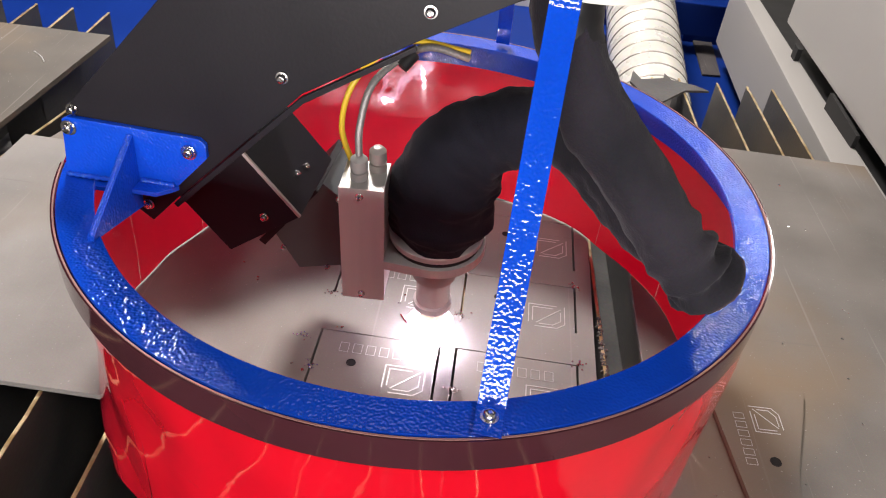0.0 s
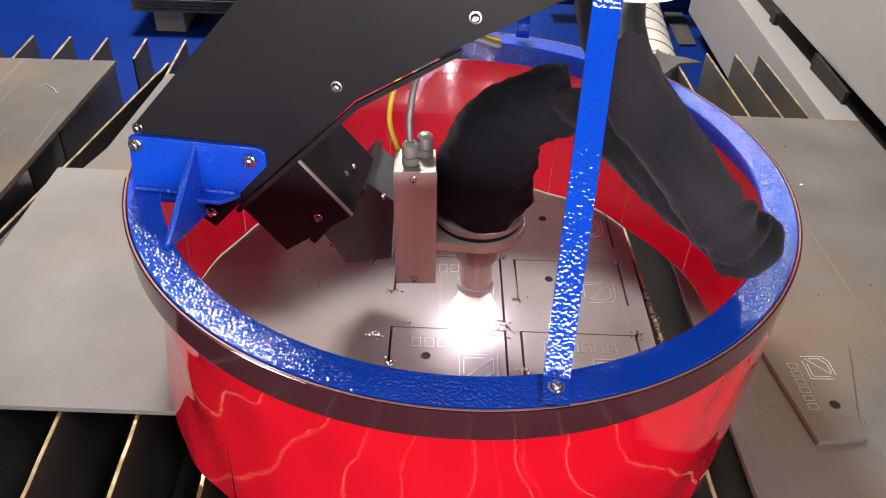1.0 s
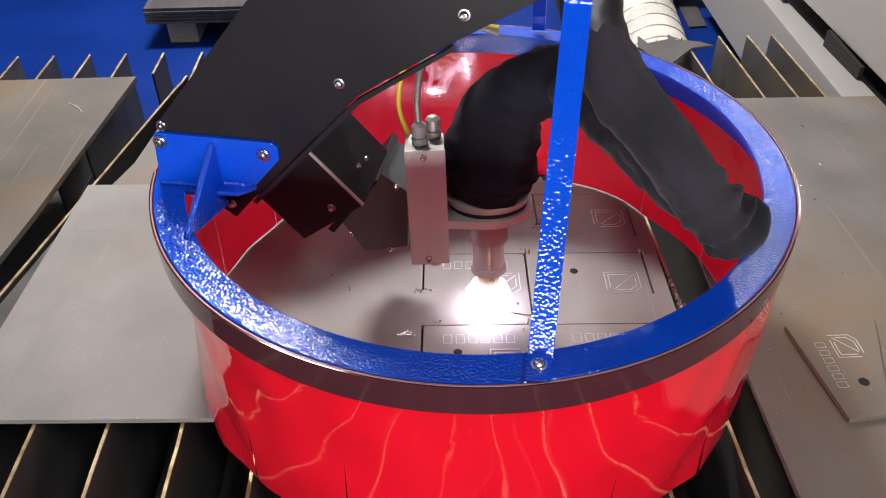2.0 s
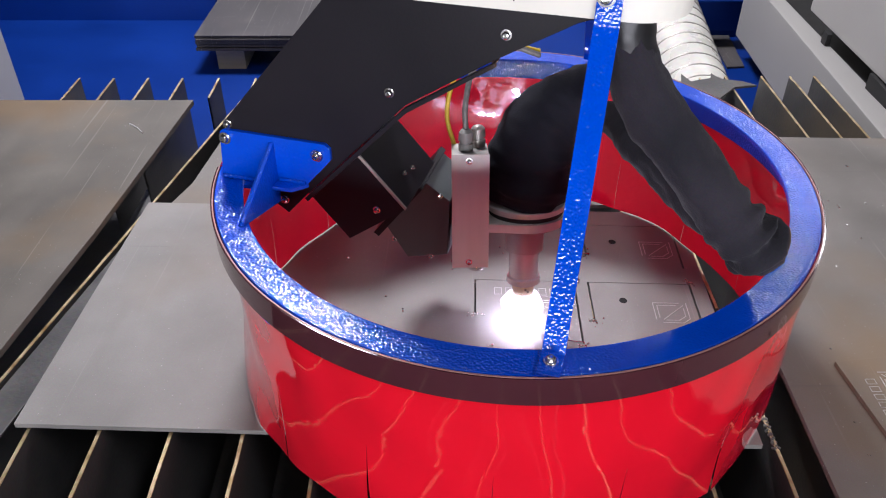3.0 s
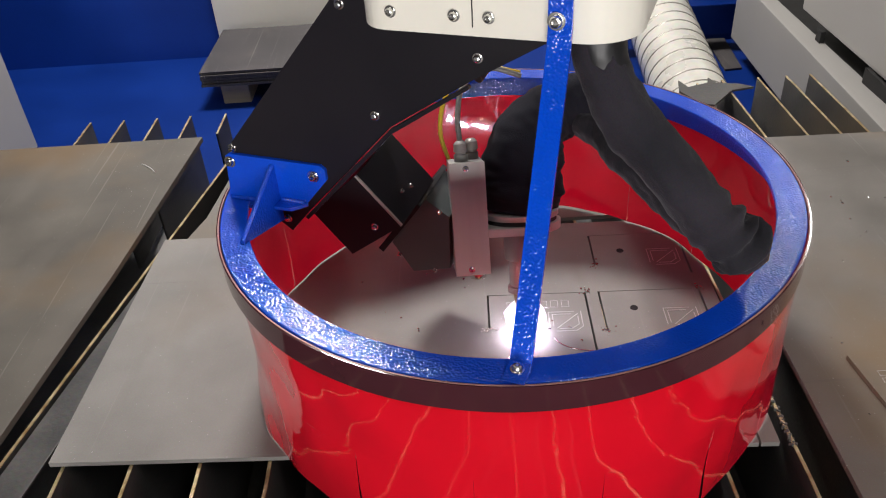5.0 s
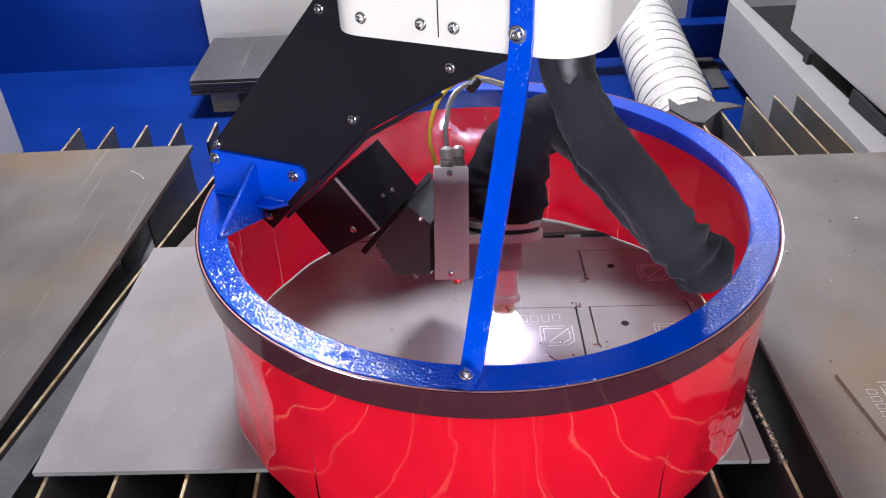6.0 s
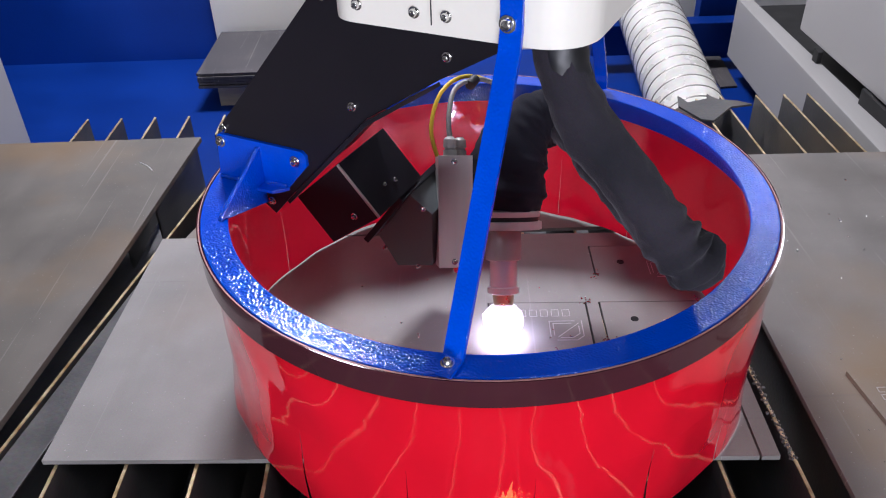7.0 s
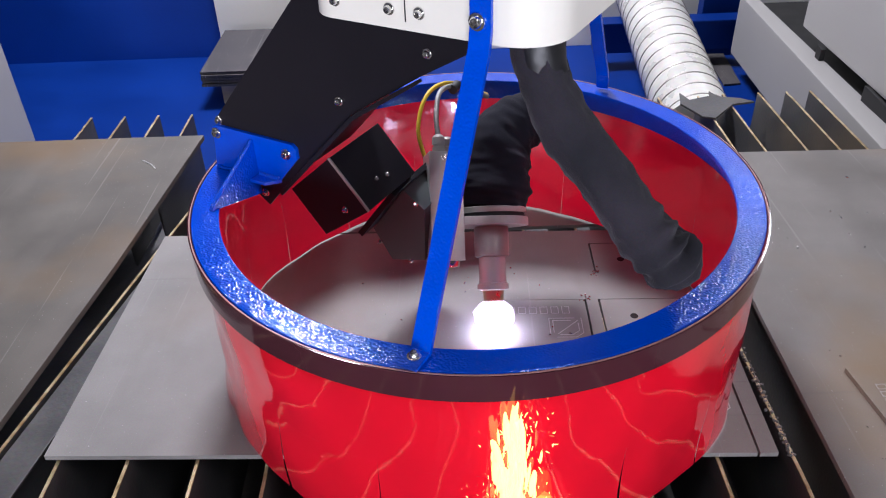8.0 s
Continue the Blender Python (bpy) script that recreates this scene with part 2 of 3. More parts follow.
def along(points, count):
    """Points spread along a Catmull-Rom line through the given ones."""
    p = [Vector(q) for q in points]
    p = [2 * p[0] - p[1]] + p + [2 * p[-1] - p[-2]]
    out = []
    for k in range(count):
        s = k / (count - 1) * (len(p) - 3)
        i = min(int(s), len(p) - 4)
        t = s - i
        a, b, c, d = p[i:i + 4]
        out.append(0.5 * ((2 * b) + (c - a) * t + (2 * a - 5 * b + 4 * c - d) * t * t + (3 * b - a - 3 * c + d) * t ** 3))
    return out


def tube(points, radius, count=40, sides=12, shape=None):
    """A round tube along a smooth line; shape(s, angle) changes the radius."""
    line = along(points, count)
    b = bmesh.new()
    rings, side = [], None
    for k, c in enumerate(line):
        d = (line[min(k + 1, count - 1)] - line[max(k - 1, 0)]).normalized()
        side = (d.cross(Vector((0.3, 0.9, 0.2))) if side is None else side - d * side.dot(d)).normalized()
        up = d.cross(side)
        s = k / (count - 1)
        ring = []
        for i in range(sides):
            a = 2 * math.pi * i / sides
            r = radius(s) if callable(radius) else radius
            r *= shape(s, a) if shape else 1
            ring.append(b.verts.new(c + r * (math.cos(a) * side + math.sin(a) * up)))
        rings.append(ring)
    for p, q in zip(rings, rings[1:]):
        for i in range(sides):
            b.faces.new((p[i], p[(i + 1) % sides], q[(i + 1) % sides], q[i]))
    b.faces.new(rings[0]), b.faces.new(rings[-1])
    return b


def joined(*meshes):
    b = bmesh.new()
    for o in meshes:
        me = bpy.data.meshes.new("joined")
        o.to_mesh(me)
        o.free()
        b.from_mesh(me)
        bpy.data.meshes.remove(me)
    return b


def screw(parent, at, facing, r=0.0065, name="bolt"):
    """A round socket head on a washer, facing along a direction."""
    r *= 0.8
    b = lathe([(0, 0.0065), (r * 0.32, 0.0065), (r * 0.34, 0.004), (r * 0.5, 0.004), (r * 0.52, 0.0065), (r * 0.72, 0.0062), (r * 0.9, 0.0045),
               (r * 0.95, 0.0015), (r * 1.3, 0.0014), (r * 1.32, 0), (0, 0)][::-1], 18)
    m = Matrix.Translation(at) @ Vector(facing).to_track_quat("Z", "Y").to_matrix().to_4x4()
    b.transform(m)
    return part(name, b, CHROME, parent, "bright steel socket screw", smooth=40)


# ---- the hall ----
def hall():
    tagged(part("floor", box(-6, 6, -6, 6, -0.80, -0.75), FLOOR), "plain grey concrete hall floor under the table", "floor", kind="structure")
    tagged(part("ceiling", box(-6, 6, -6, 6, 4.0, 4.1), CEILING), "plain dark grey hall ceiling", "ceiling", kind="structure")
    for name, b in (("wall_north", box(-6, 6, 6, 6.1, -0.75, 4.0)), ("wall_south", box(-6, 6, -6.1, -6, -0.75, 4.0)),
                    ("wall_west", box(-6.1, -6, -6, 6, -0.75, 4.0)), ("wall_east", box(6, 6.1, -6, 6, -0.75, 4.0))):
        tagged(part(name, b, HALL), "plain grey hall wall", "wall", kind="structure")


hall()


# ---- cutting table: blue frame, slats, plates ----
def table_frame():
    t = root("cutting_table_frame", "blue painted steel trough of the cutting table", "machine frame")
    part("trough_floor", box(-2.2, 1.6, -1.6, 2.3, -0.38, -0.33), BLUE_DIMMED, t)
    part("trough_base", box(-2.1, 1.5, -1.5, 2.2, -0.75, -0.38), BLUE_DIMMED, t)
    # dark layer that covers the blue floor below the slats
    part("dark_bed", box(-2.1, 1.5, -1.5, 0.94, -0.33, -0.255), SLAT, t, "dark layer under the slats")
    part("rear_panel", box(-2.2, -0.93, 2.18, 2.24, -0.33, 0.9), BLUE_LIFTED, t)
    part("left_panel", box(-2.2, -2.14, -1.6, 2.18, -0.33, -0.02), BLUE_DIMMED, t)
    part("cross_beam", box(0.55, 1.4, 1.88, 1.96, -0.26, -0.145, 0.004), BLUE_DIMMED, t)
    part("upright", box(0.98, 1.12, 2.0, 2.06, -0.33, 0.7, 0.004), BLUE_DIMMED, t)
    return t


table_frame()
tagged(part("rear_white_panel", box(-0.925, 2.2, 2.16, 2.22, -0.33, 1.2, 0.003), WALL), "cream white sheet panel behind the table", "panel", kind="structure")


def slat(xa, xb, y0, y1, z):
    """A standing steel strip with a burnt face and a bare upper edge, nicked by old cuts."""
    rng = random.Random(int(xa * 1000) + 5)
    at = lambda y: xa + (xb - xa) * (y - y0) / (y1 - y0)
    s = root("slat", "burnt upright steel support slat with bare yellowish top edge", "support slat", "table slats")
    n = 60
    top = []
    for k in range(n + 1):
        y = y0 + (y1 - y0) * k / n
        nick = 0.002 if rng.random() < 0.03 else 0.0
        top.append((y, z - nick - 0.0005 * rng.random()))
    b = bmesh.new()
    for side in (-0.002, 0.002):
        row = [b.verts.new((at(y) + side, y, h)) for y, h in top]
        base = [b.verts.new((at(y) + side, y, z - 0.22)) for y, h in top]
        for i in range(n):
            b.faces.new((row[i], row[i + 1], base[i + 1], base[i]))
    part("slat_body", b, SLAT, s)
    e = bmesh.new()
    rows = [[e.verts.new((at(y) + dx, y, h + dz)) for y, h in top] for dx, dz in ((-0.0028, -0.0008), (-0.0022, 0.0004), (0.0022, 0.0004), (0.0028, -0.0008))]
    for p, q in zip(rows, rows[1:]):
        for i in range(n):
            e.faces.new((p[i], p[i + 1], q[i + 1], q[i]))
    part("slat_edge", e, SLAT_EDGE, s)
    return s


for k in range(-4, 0):
    slat(-0.605 + 0.088 * k, -0.605 + 0.088 * k, 0.55, 0.92, -0.010)
slat(-0.605, -0.605, -1.2, 0.29, -0.010)
slat(-0.878, -0.517, -1.2, 0.79, -0.010)
slat(-0.600, -0.600, 0.805, 0.92, -0.010)
for k in range(1, 13):
    x = -0.605 + 0.1 * k if k < 4 else -0.305 + 0.1042 * (k - 3)
    slat(x, x, -1.2, 0.92, -0.010)
for x in (0.700, 0.794, 0.868, 0.930):
    slat(x, x, 0.0, 0.93, -0.010)


def plate(name, outline, z0, z1, mat, label, category="steel plate"):
    b = prism(outline, z0, z1, "z", 0.0012)
    return tagged(part(name, b, mat), label, category)


plate("steel_plate", [(-1.9, -1.2), (-0.82, -1.2), (-0.710, -0.152), (-0.668, 0.22), (-0.624, 0.765), (-1.9, 0.765)], -0.008, 0.004, STEEL_OLD,
      "large brownish grey mill steel plate lying on the slats", "steel plate")
plate("steel_plate", [(0.452, -1.2), (0.99, -1.2), (1.025, 0.575), (0.50, 0.590), (0.478, 0.01)], -0.008, 0.002, STEEL,
      "large plain grey steel plate with rusty smears on the slats", "steel plate")
plate("steel_plate", [(-0.56, 0.318), (0.30, 0.318), (0.30, 0.72), (-0.50, 0.72), (-0.535, 0.40)], -0.010, -0.002, STEEL,
      "grey steel remnant plate lying behind the cut sheet", "steel plate")


# added flat strip, stands in for the tilted slat's visible lit face
plate("slat_face_strip", [(-0.870, -1.2), (-0.800, -1.2), (-0.560, 0.25), (-0.606, 0.25)], -0.018, -0.014, SLAT, "dark burnt flat strip in place of a leaning slat's face", "steel strip")


def cut_plate():
    """The sheet with real kerfs: a grid of cells, those of the kerfs left out. Its own axes lean 2.3 degrees."""
    k = 0.0034
    slots = [(0.026, 0.190, -0.083, -0.081), (0.026 - k, 0.026, -0.262, -0.081), (0.190, 0.190 + k, -0.268, -0.081),
             (0.026, 0.190, 0.0855, 0.087), (0.0225, 0.0255, -0.002, 0.087), (0.190, 0.190 + k, -0.063, 0.087),
             (0.217, 0.384, -0.083, -0.081), (0.217 - k, 0.217, -0.262, -0.081), (0.384, 0.384 + k, -0.262, -0.081),
             (0.217, 0.384, 0.0855, 0.087), (0.2135, 0.217, -0.011, 0.087), (0.384, 0.384 + k, -0.016, 0.087),
             (0.222, 0.384, 0.2550, 0.2565), (0.219, 0.222, 0.165, 0.2565), (0.384, 0.384 + k, 0.130, 0.2565)]
    x0, x1, y0, y1 = -0.613, 0.412, -0.2545, 0.302
    xs = sorted({x0, x1} | {v for a in slots for v in a[:2]} | {-0.4, -0.2})
    ys = sorted({y0, y1} | {min(max(v, y0), y1) for a in slots for v in a[2:]})
    open_cell = lambda x, y: any(a <= x <= b and c <= y <= d for a, b, c, d in slots)
    b = bmesh.new()
    verts = {}

    def v(x, y, z):
        if (x, y, z) not in verts:
            verts[x, y, z] = b.verts.new((x, y, z))
        return verts[x, y, z]

    solid = {(i, j) for i in range(len(xs) - 1) for j in range(len(ys) - 1) if not open_cell((xs[i] + xs[i + 1]) / 2, (ys[j] + ys[j + 1]) / 2)}
    for i, j in solid:
        a, c, d, e = xs[i], xs[i + 1], ys[j], ys[j + 1]
        for z in (0.0, -0.008):
            b.faces.new((v(a, d, z), v(c, d, z), v(c, e, z), v(a, e, z)))
        for di, dj, p, q in ((-1, 0, (a, d), (a, e)), (1, 0, (c, d), (c, e)), (0, -1, (a, d), (c, d)), (0, 1, (a, e), (c, e))):
            if (i + di, j + dj) not in solid:
                b.faces.new((v(*p, 0.0), v(*q, 0.0), v(*q, -0.008), v(*p, -0.008)))
    pl = tagged(part("cut_plate", b, STEEL_CUT), "grey steel sheet with narrow cuts around rectangular blanks", "steel plate")
    pl.matrix_world = pose(0, 0, 0, 0, 0, -2.2)
    # drilled holes are discs on the surface, their inner shade painted dark
    for x, y in ((0.0765, -0.138), (0.272, 0.204), (0.268, 0.040)):
        part("hole_disc", lathe([(0.0, 0.0003), (0.0052, 0.0003), (0.0060, 0.0008), (0.0066, 0.0003), (0.0066, -0.002)], 20, Matrix.Translation((x, y, 0))), HOLE_DARK, pl,
             "small dark disc painted as a drilled hole's shade")
    # scribed marks: plain bars and an emblem outline on each blank
    for cx, cy in ((0.026, -0.083), (0.217, -0.083), (0.217, 0.0855), (0.026, 0.0855), (0.222, 0.255)):
        marks(pl, Matrix.Translation((cx, cy, 0.0004)), cy < 0 or cx < 0.1)
    # glint of the curved cut, built as a raised polished line
    part("kerf_glint", tube([(0.128, -0.030, 0.0004), (0.137, -0.043, 0.0004), (0.153, -0.054, 0.0004), (0.177, -0.061, 0.0004), (0.192, -0.062, 0.0004)], 0.0009, 24, 6), CHROME, pl,
         "raised bright line for a curved cut's glint")
    # droplets of slag where the cuts begin
    rng = random.Random(11)
    drops = []
    for x, y in ((0.024, -0.004), (0.024, -0.155), (0.2155, -0.015), (0.2155, -0.160), (0.192, 0.090), (0.387, 0.090), (0.387, -0.078), (0.192, -0.078), (0.0, -0.10),
                 (0.2205, 0.162), (0.386, 0.258), (0.187, -0.066)):
        for _ in range(14):
            d = bmesh.new()
            bmesh.ops.create_icosphere(d, subdivisions=1, radius=rng.uniform(0.0007, 0.0022))
            d.transform(Matrix.Translation((x + rng.gauss(0, 0.006), y + rng.gauss(0, 0.005), 0.0006)))
            drops.append(d)
    slag = part("slag", joined(*drops), CHROME, pl, "bright droplets of slag")
    slag["kind"] = "stuff"


def stroke(points, width, z0, z1):
    """A thin raised line along a flat outline."""
    out = []
    for (xa, ya), (xb, yb) in zip(points, points[1:]):
        d = Vector((xb - xa, yb - ya, 0))
        n = Vector((-d.y, d.x, 0)).normalized() * width / 2
        e = d.normalized() * width / 2
        q = [Vector((xa, ya, 0)) - e + n, Vector((xb, yb, 0)) + e + n, Vector((xb, yb, 0)) + e - n, Vector((xa, ya, 0)) - e - n]
        out.append(prism([(p.x, p.y) for p in q], z0, z1))
    return out


def marks(parent, m, bars=True):
    """Scribed bars in a row and an emblem of two nested outlines with a slanting stroke."""
    bits = []
    for k in range(6 if bars else 0):
        x = 0.030 + 0.0185 * k
        bits += stroke([(x, -0.020), (x + 0.012, -0.020), (x + 0.012, -0.037), (x, -0.037), (x, -0.020)], 0.0007, 0, 0.0003)
    for g in (0.0, 0.006):
        bits += stroke([(0.098 + g, -0.090 + g * 0.7), (0.098 + g, -0.050 - g), (0.140 - g, -0.050 - g)], 0.0014, 0, 0.0003)
        bits += stroke([(0.152 - g, -0.050 - g * 2.2), (0.152 - g, -0.088 + g), (0.140 - g, -0.098 + g), (0.108 + g, -0.098 + g)], 0.0014, 0, 0.0003)
    bits += stroke([(0.110, -0.090), (0.146, -0.056)], 0.0014, 0, 0.0003)
    b = joined(*bits)
    b.transform(m)
    return part("scribed_mark", b, CHALK, parent, "pale scribed outline marks")


def cut_blank():
    o = [(0.556, -0.122), (0.575, -0.296), (0.640, -0.290), (0.648, -0.245), (0.662, -0.205), (0.678, -0.160), (0.695, -0.106)]
    b = tagged(part("cut_blank", prism(o, 0.0024, 0.0104, "z", 0.0006), STEEL), "small grey cut steel blank with scribed marks on a plate", "steel blank")
    m = Matrix.Translation((0.584, -0.244, 0.0105)) @ Matrix.Rotation(radians(90), 4, "Z") @ Matrix.Diagonal((0.80, 0.80, 1, 1)) @ Matrix.Translation((-0.028, 0.020, 0))
    marks(b, m)
    # hole drawn as a dark disc, its shade in the colour
    part("hole_disc", lathe([(0.0, 0.0107), (0.0060, 0.0107), (0.0068, 0.0112), (0.0074, 0.0104)], 20, Matrix.Translation((0.622, -0.234, 0))), HOLE_DARK, b, "small dark disc painted as a drilled hole's shade")


cut_plate()
cut_blank()


def debris(name, x0, x1, y0, y1, z, count, seed, label):
    rng = random.Random(seed)
    bits = []
    for _ in range(count):
        d = bmesh.new()
        bmesh.ops.create_icosphere(d, subdivisions=1, radius=rng.uniform(0.0008, 0.0022))
        d.transform(Matrix.Translation((rng.uniform(x0, x1), rng.uniform(y0, y1), z + 0.0006)) @ pose(0, 0, 0, 0, 0, rng.uniform(0, 180)) @ Matrix.Diagonal((rng.uniform(1, 2.5), 1, 0.7, 1)))
        bits.append(d)
    tagged(part(name, joined(*bits), CHROME), label, "metal crumbs", kind="stuff")


def slag_crust():
    rng = random.Random(31)
    bits = []
    for k in range(300):
        d = bmesh.new()
        bmesh.ops.create_icosphere(d, subdivisions=1, radius=rng.uniform(0.0010, 0.0032))
        d.transform(Matrix.Translation((0.4244 + rng.gauss(0, 0.0022), rng.uniform(-0.27, 0.02), -0.0115 + rng.gauss(0, 0.0015))))
        bits.append(d)
    tagged(part("slag_crust", joined(*bits), SLAG), "rough grey slag crust along a slat's top edge", "slag", kind="stuff")


slag_crust()
debris("metal_crumbs", 0.52, 0.85, -0.45, 0.50, 0.002, 34, 4, "bright steel crumbs scattered on the grey plate")
debris("metal_crumbs", 0.56, 0.62, 0.20, 0.30, 0.002, 9, 9, "bright steel crumbs scattered on the grey plate")
debris("metal_crumbs", -0.20, 0.20, -0.22, 0.25, 0.0, 26, 6, "bright slag crumbs on the dark cut sheet")
tagged(part("wire_scrap", tube([(-0.737, 0.642, 0.0050), (-0.713, 0.622, 0.0050), (-0.696, 0.600, 0.0050)], 0.0014, 12, 6), ALU), "short bright wire scrap on the big plate", "steel scrap")


def plate_stack():
    for k in range(5):
        b = box(-0.885 + 0.002 * (k % 2), -0.10, 1.66 + 0.003 * ((k * 2) % 3), 2.10, -0.245 + 0.011 * k, -0.236 + 0.011 * k, 0.001)
        tagged(part("stacked_plate", b, STEEL_DARK), "dark steel sheet in a neat stack on timber blocks", "steel plate", "stacked sheets")
    for x in (-0.78, -0.25):
        tagged(part("timber_block", box(x - 0.05, x + 0.05, 1.70, 2.06, -0.33, -0.2465, 0.003), WOOD), "pale square timber block under stacked sheets",
               "timber block", "timber blocks")


plate_stack()


def duct():
    d = root("ventilation_duct", "galvanised spiral ventilation duct lying behind the table", "duct")
    m = Matrix.Translation((0.675, 1.00, -0.15)) @ Vector((0.05, 1.0, 0.13)).to_track_quat("Z", "Y").to_matrix().to_4x4()
    part("duct_body", lathe([(0.104, 0.0), (0.104, 0.6), (0.104, 1.12)], 48, m), GALV, d, smooth=50)
    for k in range(19):
        z = 0.02 + k * 0.058
        seam = lathe([(0.1042, z - 0.004), (0.1058, z - 0.003), (0.1062, z), (0.1046, z + 0.002), (0.1042, z + 0.0025)], 48)
        for v in seam.verts:
            v.co.z += 0.012 * math.atan2(v.co.y, v.co.x) / math.pi
        seam.transform(m)
        part("seam", seam, SEAM, d, smooth=60)
    return d


duct()


def side_guard():
    g = root("side_guard", "light grey enamelled guide rail housing beside the table", "machine guard")
    part("lower_panel", prism([(0.890, -1.5), (1.039, 1.80), (1.088, 1.80), (1.024, -1.5)], -0.24, -0.030, "z", 0.004), GREY, g)
    # black rail bed; the darkness of the gap is put into its colour
    part("rail_bed", prism([(1.026, -1.5), (1.090, 1.80), (1.30, 1.80), (1.25, -1.5)], -0.24, -0.060, "z", 0.002), RUBBER, g, "black rail bed, the gap's darkness in its colour")
    part("upper_cover", prism([(1.035, -1.5), (1.080, 1.37), (1.60, 1.37), (1.60, -1.5)], 0.005, 0.60, "z", 0.008), GREY, g)
    part("wiper_block", prism([(0.71, -0.0295), (0.90, -0.0295), (0.90, 0.012), (0.71, 0.002)], 1.054, 1.064, "x", 0.001), RUBBER, g, "black plastic wiper block")
    part("wiper_block", prism([(1.175, -0.0295), (1.205, -0.0295), (1.205, 0.008), (1.175, 0.004)], 1.058, 1.072, "x", 0.001), RUBBER, g, "black plastic wiper block")
    return g


side_guard()
tagged(part("offcut", prism([(0.571, 0.865), (0.586, 0.93), (0.600, 0.885), (0.656, 0.905), (0.664, 0.935), (0.676, 0.90), (0.730, 0.885), (0.759, 0.862), (0.70, 0.850), (0.633, 0.774),
                              (0.605, 0.786)], -0.0085, -0.003, "z", 0.0008), SLAT), "jagged dark steel offcut resting on the slats", "steel scrap")
tagged(part("offcut", prism([(1.022, 2.03), (1.093, 2.025), (1.062, 1.705), (0.998, 1.700)], -0.329, -0.322, "z", 0.001), STEEL_DARK), "dark oily steel offcut lying on the trough floor", "steel scrap")
tagged(part("corner_housing", box(-1.9, -1.42, 1.10, 1.45, -0.33, 0.02, 0.006), GREY), "light grey enamelled housing corner beside the table", "machine guard")


# ---- the cutting head; its space has z from the plates up and the arm's plate along x ----
RING_Z = 0.291
head = root("plasma_cutting_machine", "plasma cutting machine head with blue ring and red plastic skirt", "cutting machine")


def shield():
    def arc_sweep(profile, a0, a1, steps):
        b = bmesh.new()
        rows = [[b.verts.new((r * math.cos(a0 + (a1 - a0) * i / steps), r * math.sin(a0 + (a1 - a0) * i / steps), z)) for r, z in profile] for i in range(steps + 1)]
        for p, q in zip(rows, rows[1:]):
            for k in range(len(profile)):
                b.faces.new((p[k], q[k], q[(k + 1) % len(profile)], p[(k + 1) % len(profile)]))
        b.faces.new(rows[0]), b.faces.new(rows[-1])
        return b

    A0, A1 = radians(-163.0), radians(152.0)
    s = part("ring", arc_sweep([(0.361, RING_Z - 0.006), (0.361, RING_Z - 0.001), (0.362, RING_Z), (0.397, RING_Z), (0.398, RING_Z - 0.001),
                            (0.398, RING_Z - 0.048), (0.392, RING_Z - 0.048), (0.392, RING_Z - 0.006)], A0, A1, 150), BLUE, head,
             "blue hammer-painted steel ring", smooth=35)
    edge = arc_sweep([(0.3995, RING_Z - 0.004), (0.3995, RING_Z - 0.0003), (0.4012, RING_Z - 0.0003), (0.4012, RING_Z - 0.004)], A0, A1, 150)
    part("film_edge", edge, RIM, head, smooth=60)
    # skirt: an upper band, then flaps between slits
    rng = random.Random(3)
    step = radians(21.4)
    slits = [radians(-100.4 - 3 * 21.4) + step * i for i in range(18)]

    def wall(a, z, off=0.0):
        wave = 0.0040 * noise.noise((math.cos(a) * 6.5, math.sin(a) * 6.5, z * 10 + 7)) * min(1, (RING_Z - z) * 12)
        turn = (a - radians(-150) + math.pi) % (2 * math.pi) - math.pi
        dent = 0.013 * math.exp(-(turn / 0.55) ** 2) * math.sin(math.pi * min(1, max(0, (RING_Z - z) / 0.28)))
        r = 0.4005 + wave + off - dent
        return (r * math.cos(a), r * math.sin(a), z)

    def sheet(a0, a1, zs, na, lift=0.0, gap=None):
        b = bmesh.new()
        grid = []
        for z in zs:
            row = []
            for i in range(na + 1):
                f = i / na
                g = (gap(z) if gap else 0.0)
                a = a0 + g + (a1 - a0 - 2 * g) * f
                row.append(b.verts.new(wall(a, z, lift * (zs[0] - z) / (zs[0] - zs[-1]) * math.sin(math.pi * f))))
            grid.append(row)
        for p, q in zip(grid, grid[1:]):
            for i in range(na):
                b.faces.new((p[i], p[i + 1], q[i + 1], q[i]))
        return b

    slits[-1] = slits[0] + 2 * math.pi
    zs = [RING_Z - 0.001 - 0.155 * k / 16 for k in range(17)]
    hem = arc_sweep([(0.4012, RING_Z - 0.037), (0.4012, RING_Z - 0.001), (0.4030, RING_Z - 0.001), (0.4030, RING_Z - 0.037)], A0, A1, 150)
    for v in hem.verts:
        if v.co.xy.length > 0.402:
            v.co.xy *= 1 + 0.0015 * noise.noise((v.co.x * 14, v.co.y * 14, v.co.z * 9))
    part("film_hem", hem, HEM, head, "dark red film hem over the ring's flange", smooth=60)
    part("film_band", sheet(slits[0], slits[-1], zs, 240), FILM, head, "glossy red plastic film", smooth=80)
    zs2 = [zs[-1] - 0.1325 * k / 10 for k in range(11)]
    for i, a in enumerate(slits[:-1]):
        b = sheet(a, slits[i + 1], zs2, 24, rng.uniform(-0.004, 0.006), lambda z: 0.0002 + (0.006 if i in (2, 3, 5, 6) else 0.0006) * ((zs2[0] - z) / 0.125) ** 1.3)
        part("film_flap", b, FILM, head, smooth=80)


shield()


